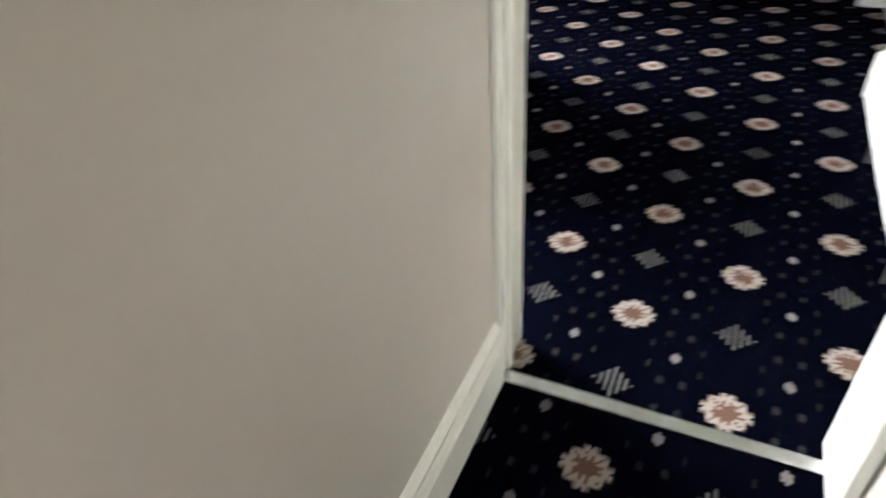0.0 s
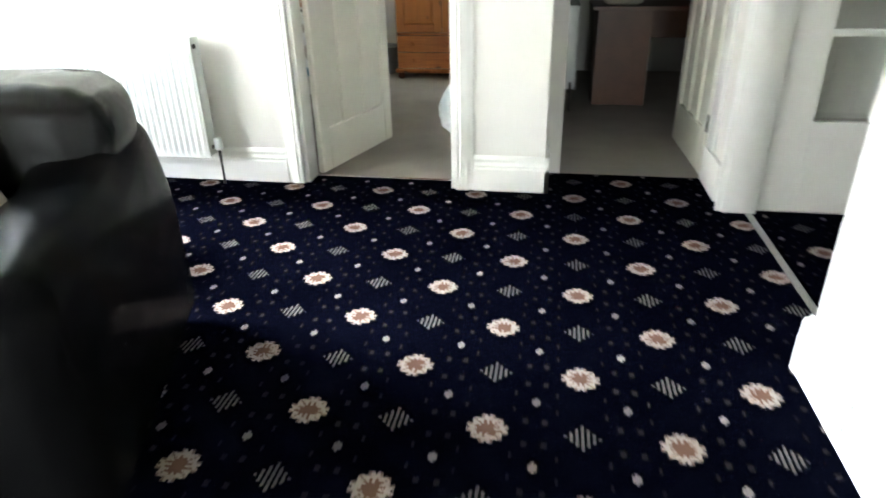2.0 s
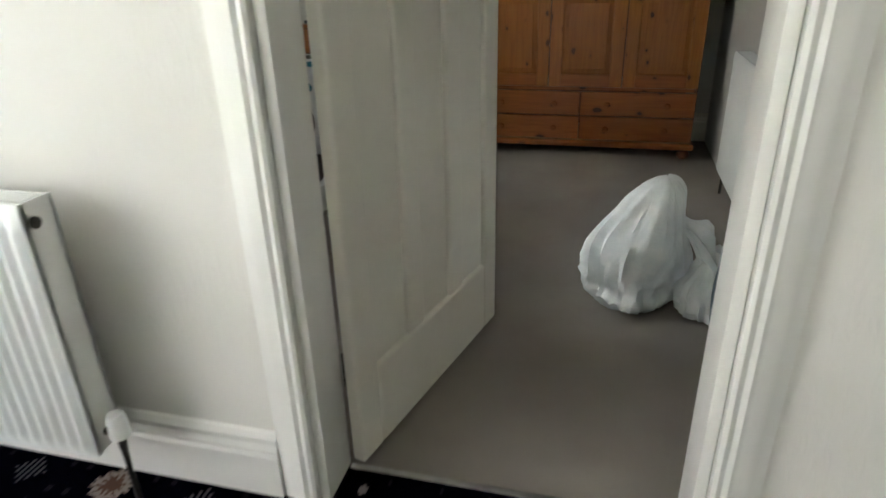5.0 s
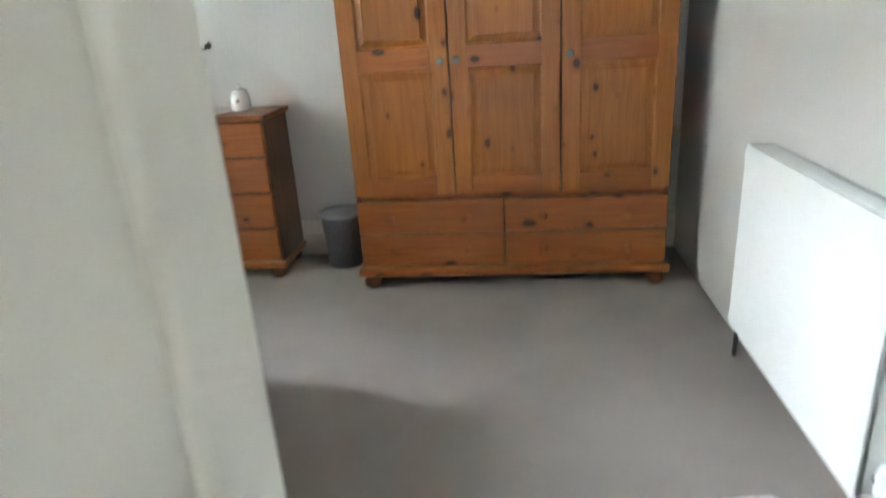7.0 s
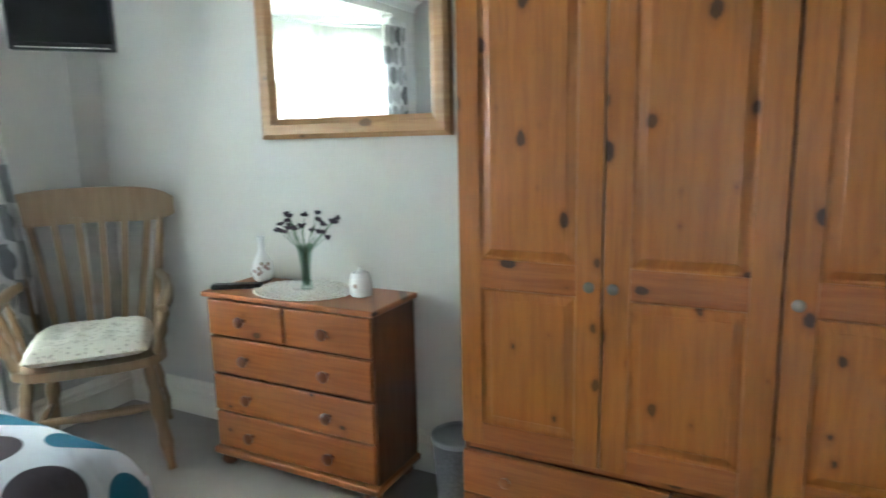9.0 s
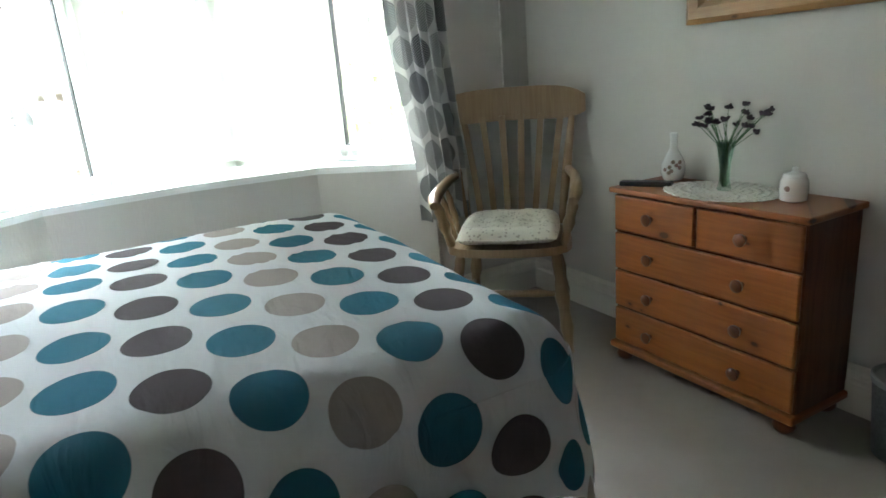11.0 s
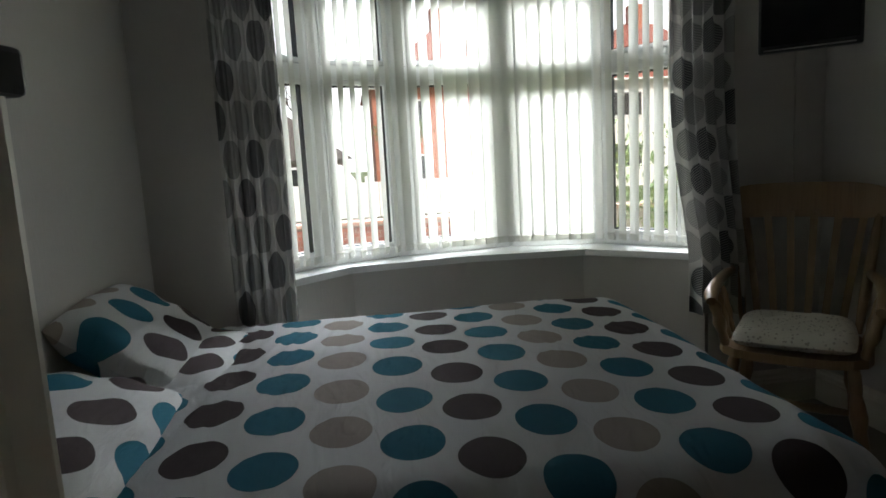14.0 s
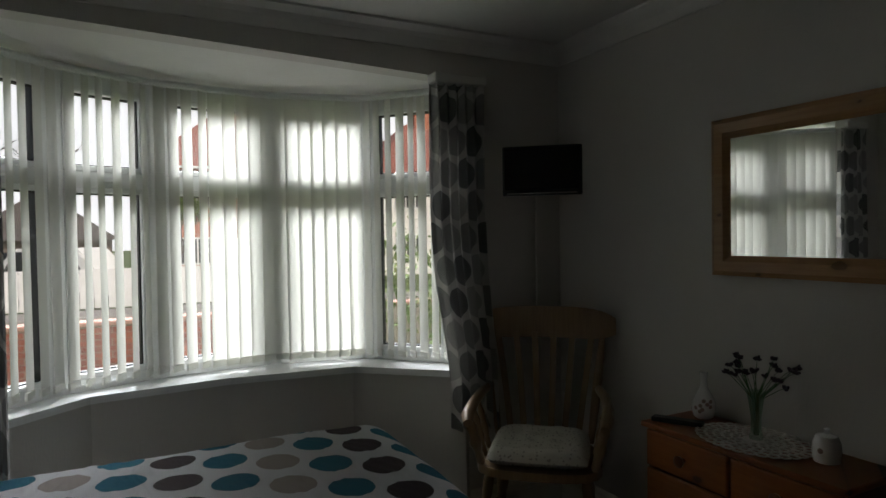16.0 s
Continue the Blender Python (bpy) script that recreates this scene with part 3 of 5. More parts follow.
structure("door_frame_passage_west", bm, CREAM_GLOSS, "cream painted door lining and stop", "door frame", True)
bm = bmesh.new()
box(bm, 0.835, 1.05, 0, 0.858, 1.25, 2.03, 0.004)
casing(bm, 0.858, 1.252, 0, 2.1, (0, 1, 0), (1, 0, 0))
structure("door_frame_passage_east", bm, CREAM_GLOSS, "cream painted door lining", "door frame", True)
plate = tagged(part("strike_plate", cuboid(0.170, 1.208, 0.80, 0.174, 1.230, 0.88, 0.001), CREAM_GLOSS), "paint-covered strike plate on the door stop", "strike plate")

# carpet threshold strips
for a in ((0.16, 1.165, 0.835, 1.20), (1.175, 3.10, 1.205, 4.33)):
    bm = cuboid(a[0], a[1], 0.001, a[2], a[3], 0.008, 0.003)
    tagged(part("threshold_strip", bm, CHROME), "metal carpet threshold strip on the floor", "threshold strip", "carpet strips")
tagged(part("threshold_strip", cuboid(-1.0, 4.622, 0.001, -0.225, 4.642, 0.006, 0.002), CHROME), "thin metal carpet bar in the doorway", "threshold strip", "carpet strips")


# ---- doors ----
def panel_door(m, label, w=0.755):
    """A four-panel door, hinge at the origin, width along x, thickness along y."""
    d = thing("panel_door", m, label, "door")
    h, t = 2.0, 0.038
    rails = [(0, 0, 0.09, h), (w - 0.09, 0, w, h), (0.09, 0, w - 0.09, 0.24), (0.09, h - 0.11, w - 0.09, h), (0.09, 1.55, w - 0.09, 1.66)]
    third = (w - 0.34) / 3                       # three tall panels under one broad one
    u0, u1 = 0.09 + third, 0.17 + 2 * third
    rails += [(u0, 0.24, u0 + 0.08, 1.55), (u1, 0.24, u1 + 0.08, 1.55)]
    bm = bmesh.new()
    for x0, z0, x1, z1 in rails:
        box(bm, x0, -t, z0 + 0.012, x1, 0, z1 + 0.012, 0.009, 3)
    part("frame", bm, CREAM_GLOSS, d)
    for x0, x1, z0, z1 in ((0.09, u0, 0.24, 1.55), (u0 + 0.08, u1, 0.24, 1.55), (u1 + 0.08, w - 0.09, 0.24, 1.55), (0.09, w - 0.09, 1.66, h - 0.11)):
        part("panel", cuboid(x0 - 0.005, -t + 0.015, z0, x1 + 0.005, -0.015, z1 + 0.02), CREAM_GLOSS, d)
    for z in (0.25, 1.75):
        part("hinge", tube(bmesh.new(), [(-0.006, -0.004, z), (-0.006, -0.004, z + 0.09)], 0.006), CHROME, d)
    return d


ang = math.degrees(math.atan2(5.46 - 4.645, -0.795 + 1.0))
bedroom_door = panel_door(pose(-1.0, 4.645, 0, 0, 0, ang), "cream gloss panelled bedroom door standing open", 0.805)
part("latch", cuboid(0.786, -0.046, 1.438, 0.808, 0.004, 1.458, 0.003), BLACK_PLASTIC, bedroom_door, "small black latch on the door edge")
panel_door(pose(1.06, 4.84, 0, 0, 0, 92), "white panelled back room door standing open")

d = thing("glazed_door", pose(1.225, 4.40, 0), "white glazed hall door with small panes and net", "door")
bm = bmesh.new()
for x0, z0, x1, z1 in ((0, 0, 0.16, 2.0), (0.63, 0, 0.76, 2.0), (0.16, 0, 0.63, 0.42), (0.16, 1.9, 0.63, 2.0)):
    box(bm, x0, -0.04, z0 + 0.01, x1, 0, z1 + 0.01, 0.004)
for z in (0.78, 1.15, 1.52):
    box(bm, 0.16, -0.035, z, 0.63, -0.005, z + 0.03, 0.003)
box(bm, 0.385, -0.034, 0.43, 0.41, -0.006, 1.905, 0.003)
part("frame", bm, GLOSS, d)
for z0, z1 in ((0.43, 0.78), (0.81, 1.15), (1.18, 1.52), (1.55, 1.9)):
    for x0, x1 in ((0.16, 0.385), (0.41, 0.63)):
        part("pane", cuboid(x0, -0.022, z0, x1, -0.018, z1), GLASS, d)
bm = bmesh.new()
for i in range(40):
    x = 0.17 + 0.46 * i / 40
    tube(bm, [(x, 0.012 + 0.006 * math.sin(i * 1.9), 0.44), (x, 0.012 + 0.006 * math.sin(i * 1.7), 1.9)], 0.008, 5)
part("net_curtain", bm, BLIND, d, "gathered net behind the panes")


# ---- windows of the bay ----
def bay_window(name, a, b):
    (ax, ay), (bx, by) = a, b
    w = math.hypot(bx - ax, by - ay)
    o = thing(name, pose(ax, ay, 0, 0, 0, math.degrees(math.atan2(by - ay, bx - ax))), "white plastic bay window light with top fanlight", "window", "bay windows", "structure")
    z0, z1, zt = 0.853, 2.44, 1.90
    bm = bmesh.new()
    for x0, x1, u0, u1 in ((0, 0.055, z0, z1), (w - 0.055, w, z0, z1), (0.055, w - 0.055, z0, z0 + 0.06), (0.055, w - 0.055, z1 - 0.09, z1), (0.055, w - 0.055, zt - 0.04, zt + 0.04)):
        box(bm, x0, -0.035, u0, x1, 0.035, u1, 0.005)
    part("window_frame", bm, UPVC, o)
    for u0, u1 in ((z0 + 0.06, zt - 0.04), (zt + 0.04, z1 - 0.09)):
        bm = bmesh.new()
        s = 0.028
        for x0, x1, v0, v1 in ((0.055, 0.055 + s, u0, u1), (w - 0.055 - s, w - 0.055, u0, u1), (0.055 + s, w - 0.055 - s, u0, u0 + s), (0.055 + s, w - 0.055 - s, u1 - s, u1)):
            box(bm, x0, -0.045, v0, x1, 0.03, v1, 0.006)
        sash = part("sash", bm, UPVC, o)
        bm = bmesh.new()
        g = 0.007
        x0, x1, v0, v1 = 0.055 + s, w - 0.055 - s, u0 + s, u1 - s
        for p0, p1, q0, q1 in ((x0, x0 + g, v0, v1), (x1 - g, x1, v0, v1), (x0, x1, v0, v0 + g), (x0, x1, v1 - g, v1)):
            box(bm, p0, -0.02, q0, p1, 0.02, q1)
        part("seal", bm, BLACK_RUBBER, sash, "black rubber seal")
        pane = part("pane", cuboid(x0, -0.003, v0, x1, 0.003, v1), GLASS, sash)
        pane.visible_shadow = False
    part("latch", cuboid(w / 2 - 0.04, -0.075, zt - 0.012, w / 2 + 0.04, -0.046, zt + 0.008, 0.004), UPVC, o)
    post = part("corner_post", tube(bmesh.new(), [(0, 0, z0), (0, 0, z1)], 0.052, 14), UPVC, o, smooth=True)
    return o


for i in range(5):
    bay_window("window_%d" % (i + 1), GLAZE[i], GLAZE[i + 1])

# glazed doors of the lounge
o = thing("window_6", pose(-2.99, 1.72, 0, 0, 0, 90), "white glazed garden doors full of daylight", "window", "", "structure")
bm = bmesh.new()
for x0, x1, u0, u1 in ((0, 0.07, 0, 2.1), (2.36, 2.43, 0, 2.1), (1.18, 1.26, 0.08, 2.02), (0.07, 2.36, 0, 0.08), (0.07, 2.36, 2.02, 2.1)):
    box(bm, x0, -0.04, u0, x1, 0.04, u1, 0.006)
part("window_frame", bm, UPVC, o)
for x0, x1 in ((0.07, 1.18), (1.26, 2.36)):
    p = part("pane", cuboid(x0, -0.004, 0.08, x1, 0.004, 2.02), GLASS, o)
    p.visible_shadow = False


# ---- cloth helpers ----
def drape(name, path, z0, z1, mat, label, parent=None, fold=0.035, waves=7, seed=1, pinch=None, nz=40):
    """A gathered curtain hanging along a plan path; its UV runs in metres of cloth."""
    rng = random.Random(seed)
    n = waves * 12
    phase = [rng.uniform(-0.6, 0.6) for _ in range(waves + 2)]
    bm = bmesh.new()
    uv = bm.loops.layers.uv.new("UVMap")
    p0, p1 = Vector((*path[0], 0)), Vector((*path[1], 0))
    side = Vector((0, 0, 1)).cross((p1 - p0).normalized())
    grid = []
    for j in range(nz + 1):
        h = j / nz
        z = z0 + (z1 - z0) * h
        row = []
        for i in range(n + 1):
            s = i / n
            ph = phase[int(s * waves)] * (1 - (s * waves) % 1) + phase[int(s * waves) + 1] * ((s * waves) % 1)
            a = fold * (0.55 + 0.45 * (1 - h)) * math.sin(2 * math.pi * waves * s + ph * (1 + h) + 0.5 * math.sin(3 * h + s * 5))
            a += 0.3 * fold * math.sin(4 * math.pi * waves * s + 1.3 + 2 * h)
            q = p0.lerp(p1, s)
            if pinch:
                to, zc, amount = pinch
                g = amount * math.exp(-((z - zc) / 0.55) ** 2) if z > zc else amount
                q = q.lerp(Vector((*to, 0)), g * (0.55 + 0.45 * abs(s)))
            q = q + side * a
            row.append(bm.verts.new((q.x, q.y, z)))
        grid.append(row)
    cloth = (p1 - p0).length * 1.75
    for j in range(nz):
        for i in range(n):
            f = bm.faces.new((grid[j][i], grid[j][i + 1], grid[j + 1][i + 1], grid[j + 1][i]))
            for l, (ii, jj) in zip(f.loops, ((i, j), (i + 1, j), (i + 1, j + 1), (i, j + 1))):
                l[uv].uv = (cloth * ii / n, (z1 - z0) * jj / nz)
    ob = part(name, bm, mat, parent, label, True)
    return ob


cur = thing("curtain", pose(-3.42, 5.05, 0.62), "grey leaf-print curtain hanging beside bay window", "curtain", "bedroom curtains")
ob = drape("cloth", ((-3.40, 5.00), (-3.44, 5.27)), 0.60, 2.42, CURTAIN, "", None, 0.045, 6, 3)
ob.parent, ob.matrix_parent_inverse = cur, cur.matrix_basis.inverted()
ob = part("heading_tape", cuboid(-3.47, 5.0, 2.385, -3.37, 5.28, 2.435, 0.01), PLAIN_CLOTH)
ob.parent, ob.matrix_parent_inverse = cur, cur.matrix_basis.inverted()
cur = thing("curtain", pose(-3.42, 7.3, 0.58), "grey leaf-print curtain drawn back beside chair", "curtain", "bedroom curtains")
ob = drape("cloth", ((-3.44, 7.12), (-3.40, 7.42)), 0.56, 2.42, CURTAIN, "", None, 0.045, 6, 5, ((-3.36, 7.52), 0.75, 0.45))
ob.parent, ob.matrix_parent_inverse = cur, cur.matrix_basis.inverted()
ob = part("heading_tape", cuboid(-3.47, 7.12, 2.385, -3.37, 7.43, 2.435, 0.01), PLAIN_CLOTH)
ob.parent, ob.matrix_parent_inverse = cur, cur.matrix_basis.inverted()

# vertical blind along the bay
INNER = [(-3.60, 5.07), (-3.935, 5.43), (-4.10, 5.86), (-4.155, 6.45), (-4.02, 6.97), (-3.61, 7.33)]
lens_ = [math.hypot(q[0] - p[0], q[1] - p[1]) for p, q in zip(INNER, INNER[1:])]
total = sum(lens_)


def along(d):
    for (p, q), l in zip(zip(INNER, INNER[1:]), lens_):
        if d <= l or q == INNER[-1]:
            f = d / l
            return p[0] + (q[0] - p[0]) * f, p[1] + (q[1] - p[1]) * f, math.atan2(q[1] - p[1], q[0] - p[0])
        d -= l


blind = thing("vertical_blind", pose(-4.1, 6.2, 2.4), "off-white vertical blind with slats part open", "blind")
inv = blind.matrix_basis.inverted()
rail = tube(bmesh.new(), [(*along(total * i / 24)[:2], 2.412) for i in range(25)], 0.018, 8)
rail = part("head_rail", rail, UPVC, blind, "curved white head rail", True)
rail.matrix_parent_inverse = inv
bm = bmesh.new()
for i in range(6):
    w0, w1 = -0.0445 + 0.089 * i / 6, -0.0445 + 0.089 * (i + 1) / 6
    c0, c1 = 0.006 * (1 - (w0 / 0.0445) ** 2), 0.006 * (1 - (w1 / 0.0445) ** 2)
    bm.faces.new([bm.verts.new(v) for v in ((w0, c0, 0), (w1, c1, 0), (w1, c1, 1.50), (w0, c0, 1.50))])
bmesh.ops.remove_doubles(bm, verts=bm.verts, dist=1e-5)
bmesh.ops.solidify(bm, geom=bm.faces[:], thickness=0.0006)
vane_mesh = finish("vane", bm, BLIND, True)
weight_mesh = finish("weight", cuboid(-0.043, -0.003, 0.0, 0.043, 0.009, 0.035, 0.001, 1), BLIND)
rng = random.Random(4)
count = 37
for i in range(count):
    f = (i + 0.5) / count
    x, y, a = along(total * f)
    for limit, turn in ((0.19, 30), (0.36, 46), (0.46, 44), (0.79, 21), (1.0, -38)):
        if f <= limit:
            break
    turn += rng.uniform(-7, 7)
    v = new("slat", vane_mesh)
    v.parent = blind
    v.matrix_parent_inverse = inv
    v.matrix_basis = pose(x, y, 0.893, rng.uniform(-0.3, 0.3), 0, math.degrees(a) + turn)
    w = new("weight", weight_mesh)
    w.parent = v
    w.matrix_basis = pose(0, 0, 0.0)
chain = tube(bmesh.new(), [(*along(total * i / 24)[:2], 0.905) for i in range(25)], 0.0015, 5)
chain = part("chain", chain, UPVC, blind, "thin bead chain linking the slats")
chain.matrix_parent_inverse = inv


# ---- radiators ----
def radiator(m, w, h, label, ribbed=True, double=False):
    """A panel radiator; the front is the local -y side, the wall behind at y = 0.11."""
    r = thing("radiator", m, label, "radiator", "panel radiators")
    bm = bmesh.new()
    n = int(w / 0.033)
    zs = [0.0, 0.02, 0.045, h - 0.06, h - 0.03, h]
    prof = []
    for i in range(n * 4 + 1):
        x = w * i / (n * 4)
        k = i % 4
        prof.append((x, -0.006 if ribbed and k in (1, 2) and 0 < i < n * 4 else 0.003))
    rows = []
    for j, z in enumerate(zs):
        flat = j in (0, 1, 4, 5)
        rows.append([bm.verts.new((x, (0.0 if flat else y) + (0.006 if j in (0, 5) else 0), z)) for x, y in prof])
    for a, b in zip(rows, rows[1:]):
        for i in range(len(prof) - 1):
            bm.faces.new((a[i], a[i + 1], b[i + 1], b[i]))
    part("front_panel", bm, RADIATOR, r, "ribbed steel panel" if ribbed else "", True)
    part("body", cuboid(0.0, 0.008, 0.004, w, 0.022, h - 0.004, 0.003), RADIATOR, r)
    part("back_panel", cuboid(0.0, 0.072, 0.004, w, 0.085, h - 0.004, 0.003), RADIATOR, r)
    for x in (0.0, w - 0.004):
        part("side_cover", cuboid(x, 0.006, 0.01, x + 0.004, 0.084, h - 0.002, 0.001), RADIATOR, r)
    bm = bmesh.new()
    for i in range(5):
        box(bm, 0.01, 0.024 + i * 0.0105, h - 0.008, w - 0.01, 0.028 + i * 0.0105, h - 0.001)
    for i in range(9):
        box(bm, 0.01 + (w - 0.02) * i / 8 - 0.004, 0.022, h - 0.012, 0.01 + (w - 0.02) * i / 8 + 0.004, 0.074, h - 0.006)
    part("top_grille", bm, RADIATOR, r)
    bm = bmesh.new()
    for i in range(int(w / 0.03)):
        box(bm, 0.02 + i * 0.03, 0.024, 0.05, 0.022 + i * 0.03, 0.072, h - 0.05)
    part("fins", bm, RADIATOR, r)
    for x, s in ((0, -1), (w, 1)):
        valve = part("valve", tube(bmesh.new(), [(x, 0.045, 0.05), (x + s * 0.03, 0.045, 0.05), (x + s * 0.034, 0.045, 0.02), (x + s * 0.034, 0.045, -0.15)], [0.011, 0.011, 0.009, 0.0075], 10), DARK_METAL, r, "dull metal valve and pipe", True)
        if s > 0:
            part("valve_head", lathe(bmesh.new(), [(0.014, 0), (0.022, 0.006), (0.022, 0.05), (0.017, 0.066)], pose(x + 0.034, 0.045, 0.035), 16), UPVC, valve, "white plastic valve head", True)
    part("bleed_plug", tube(bmesh.new(), [(w - 0.001, 0.03, h - 0.045), (w + 0.006, 0.03, h - 0.045)], 0.012, 14), DARK_METAL, r, "", True)
    return r


radiator(pose(-2.325, 4.365, 0.165), 0.845, 0.605, "white ribbed radiator on the lounge wall")
radiator(pose(0.935, 2.46, 0.165, 0, 0, -90), 0.60, 0.60, "white radiator on wall beside the doorway", False)
radiator(pose(0.13, 6.88, 0.14, 0, 0, -90), 0.80, 0.59, "white double radiator on the bedroom wall", False)
radiator(pose(0.43, 6.35, 0.15, 0, 0, 90), 0.6, 0.6, "white radiator in the back room", False)
sock = thing("wall_socket", pose(1.012, 2.86, 0.10), "white plastic wall socket beside the radiator", "socket")
part("plate", cuboid(-0.012, -0.09, -0.05, 0.004, 0.09, 0.05, 0.004), UPVC, sock)
part("switch", cuboid(-0.015, -0.02, -0.02, -0.0125, 0.02, 0.02, 0.001), UPVC, sock)

# ---- lounge things ----
SOFA = pose(-0.92, 3.05, -0.0, 0, 0, 200)     # local x runs along the back, local y towards the front of the seat


def puffy(bm, x0, y0, z0, x1, y1, z1, m=None, bulge=0.03, n=10, crease=0.0, seed=0):
    """A stuffed block: a rounded box with swollen faces and soft creases."""
    m = m or Matrix()
    tmp = bmesh.new()
    bmesh.ops.create_cube(tmp, size=2)
    bmesh.ops.subdivide_edges(tmp, edges=tmp.edges[:], cuts=n, use_grid_fill=True)
    c, h = Vector(((x0 + x1) / 2, (y0 + y1) / 2, (z0 + z1) / 2)), Vector(((x1 - x0) / 2, (y1 - y0) / 2, (z1 - z0) / 2))
    vs = {}
    for v in tmp.verts:
        p = v.co.copy()
        r = min(h)
        q = Vector([max(-h[k] + r * 0.55, min(h[k] - r * 0.55, p[k] * h[k])) for k in range(3)])
        d = Vector([p[k] * h[k] for k in range(3)]) - q
        o = q + (d.normalized() * r * 0.55 if d.length > 1e-6 else d)
        for k in range(3):
            a, b = [j for j in range(3) if j != k]
            if abs(p[k]) > 0.999:
                o[k] += math.copysign(bulge * (1 - p[a] ** 2) * (1 - p[b] ** 2), p[k])
        if crease:
            o += Vector(noise.noise_vector((o + c) * 6 + Vector((seed, 0, 0)))) * crease
        vs[v] = bm.verts.new(m @ (c + o))
    for f in tmp.faces:
        bm.faces.new([vs[v] for v in f.verts])
    tmp.free()
    return bm


sofa = thing("sofa", SOFA, "black leather sofa with a rolled back", "sofa")
part("base", puffy(bmesh.new(), 0.05, 0.05, 0.05, 1.85, 0.88, 0.38, None, 0.01, 8), LEATHER, sofa, "", True)
part("back", puffy(bmesh.new(), 0.02, -0.02, 0.06, 1.9, 0.22, 0.70, None, 0.02, 8), LEATHER, sofa, "", True)
bm = puffy(bmesh.new(), 0.0, -0.09, 0.57, 1.84, 0.28, 0.85, None, 0.03, 40, 0.006, 3)
for v in bm.verts:                                  # the leather is gathered into creases towards both ends
    end = max(math.exp(-((v.co.x - 0.12) / 0.28) ** 2), math.exp(-((v.co.x - 1.78) / 0.28) ** 2)) + 0.25
    lean = v.co.x + 0.35 * (v.co.z - 0.7) + 0.02 * noise.noise(v.co * 9)
    v.co += Vector((0, 0.7, 0.7)) * 0.010 * end * (abs(math.sin(44 * lean)) - 0.6) * (1 if v.co.y > 0 else 0.5)
part("head_roll", bm, POLISHED_LEATHER, sofa, "padded leather head roll gathered at its ends", True)
for x in (-0.07, 1.71):
    bm = puffy(bmesh.new(), x, -0.10, 0.04, x + 0.26, 0.92, 0.64, None, 0.02, 22, 0.005, 5)
    for v in bm.verts:                              # the arm sweeps up to meet the back
        rise = max(0.0, min(1.0, (0.42 - v.co.y) / 0.42))
        k = max(0.0, (v.co.z - 0.3) / 0.34)
        v.co.z += 0.09 * k * rise * rise * (3 - 2 * rise)
        v.co.x += (0.05 if x < 0 else -0.05) * k * k * rise
    part("arm", bm, LEATHER, sofa, "", True)
for x in (0.2, 0.98):
    part("seat_cushion", puffy(bmesh.new(), x, 0.2, 0.34, x + 0.75, 0.9, 0.48, None, 0.03, 10, 0.006, 8), LEATHER, sofa, "", True)
for x, y in ((0.08, 0.08), (1.82, 0.08), (0.08, 0.82), (1.82, 0.82)):
    part("foot", lathe(bmesh.new(), [(0.02, 0), (0.03, 0.06)], pose(x, y, 0), 12), BLACK_PLASTIC, sofa)
bm = puffy(bmesh.new(), -0.21, -0.06, -0.21, 0.21, 0.06, 0.21, None, 0.05, 12, 0.012, 2)
cush = tagged(part("scatter_cushion", bm, CUSHION, None, "", True), "cream scatter cushion on the black sofa", "cushion")
cush.matrix_basis = SOFA @ pose(0.46, 0.36, 0.68, -22, 12, -18)
stool = thing("stool", pose(-1.84, 3.46, 0), "round stool with white print top and blue rim", "stool")
N = 40
ring = [(0.27 * math.cos(2 * math.pi * i / N), 0.27 * math.sin(2 * math.pi * i / N)) for i in range(N)]
part("top", lathe(bmesh.new(), [(0.25, 0.44), (0.27, 0.45), (0.27, 0.485), (0.22, 0.495), (0.05, 0.498)], None, N), mottled("stool_print", (0.72, 0.72, 0.76), (0.55, 0.54, 0.58), 40, 0.6, 200, 0.1), stool, "pale printed top", True)
part("rim", tube(bmesh.new(), [(x, y, 0.47) for x, y in ring + ring[:1]], 0.024, 8, False), mottled("blue_rim", (0.10, 0.34, 0.62), (0.08, 0.28, 0.52), 10, 0.5, 200, 0.05), stool, "blue padded rim", True)
for k in range(4):
    a = math.pi / 4 + k * math.pi / 2
    part("leg", tube(bmesh.new(), [(0.17 * math.cos(a), 0.17 * math.sin(a), 0.44), (0.23 * math.cos(a), 0.23 * math.sin(a), 0)], [0.018, 0.014], 10), UPVC, stool, "", True)

# back room furniture
desk = thing("desk", pose(0.86, 6.55, 0), "dark brown wooden desk in the back room", "desk")
DESK = mottled("dark_veneer", (0.14, 0.055, 0.025), (0.10, 0.04, 0.018), 8, 0.4, 60, 0.1)
part("side_panel", cuboid(-0.30, 0, 0, 0.10, 0.02, 0.70, 0.003), DESK, desk)
part("drawer_unit", cuboid(-0.30, 0.025, 0.0, 0.10, 0.5, 0.70, 0.004), DESK, desk)
part("top", cuboid(-0.34, -0.04, 0.701, 1.05, 0.56, 0.73, 0.004), DESK, desk)
part("far_side_panel", cuboid(0.98, 0, 0, 1.0, 0.5, 0.70, 0.003), DESK, desk)
part("back_rail", cuboid(0.10, 0.46, 0.45, 0.98, 0.48, 0.70, 0.003), DESK, desk)
bag = tagged(part("paper_bundle", puffy(bmesh.new(), -0.14, -0.1, 0, 0.14, 0.1, 0.10, pose(0.75, 6.75, 0.731), 0.02, 6, 0.01), CUSHION, None, "", True), "pale bundle of papers lying on the desk", "paper")

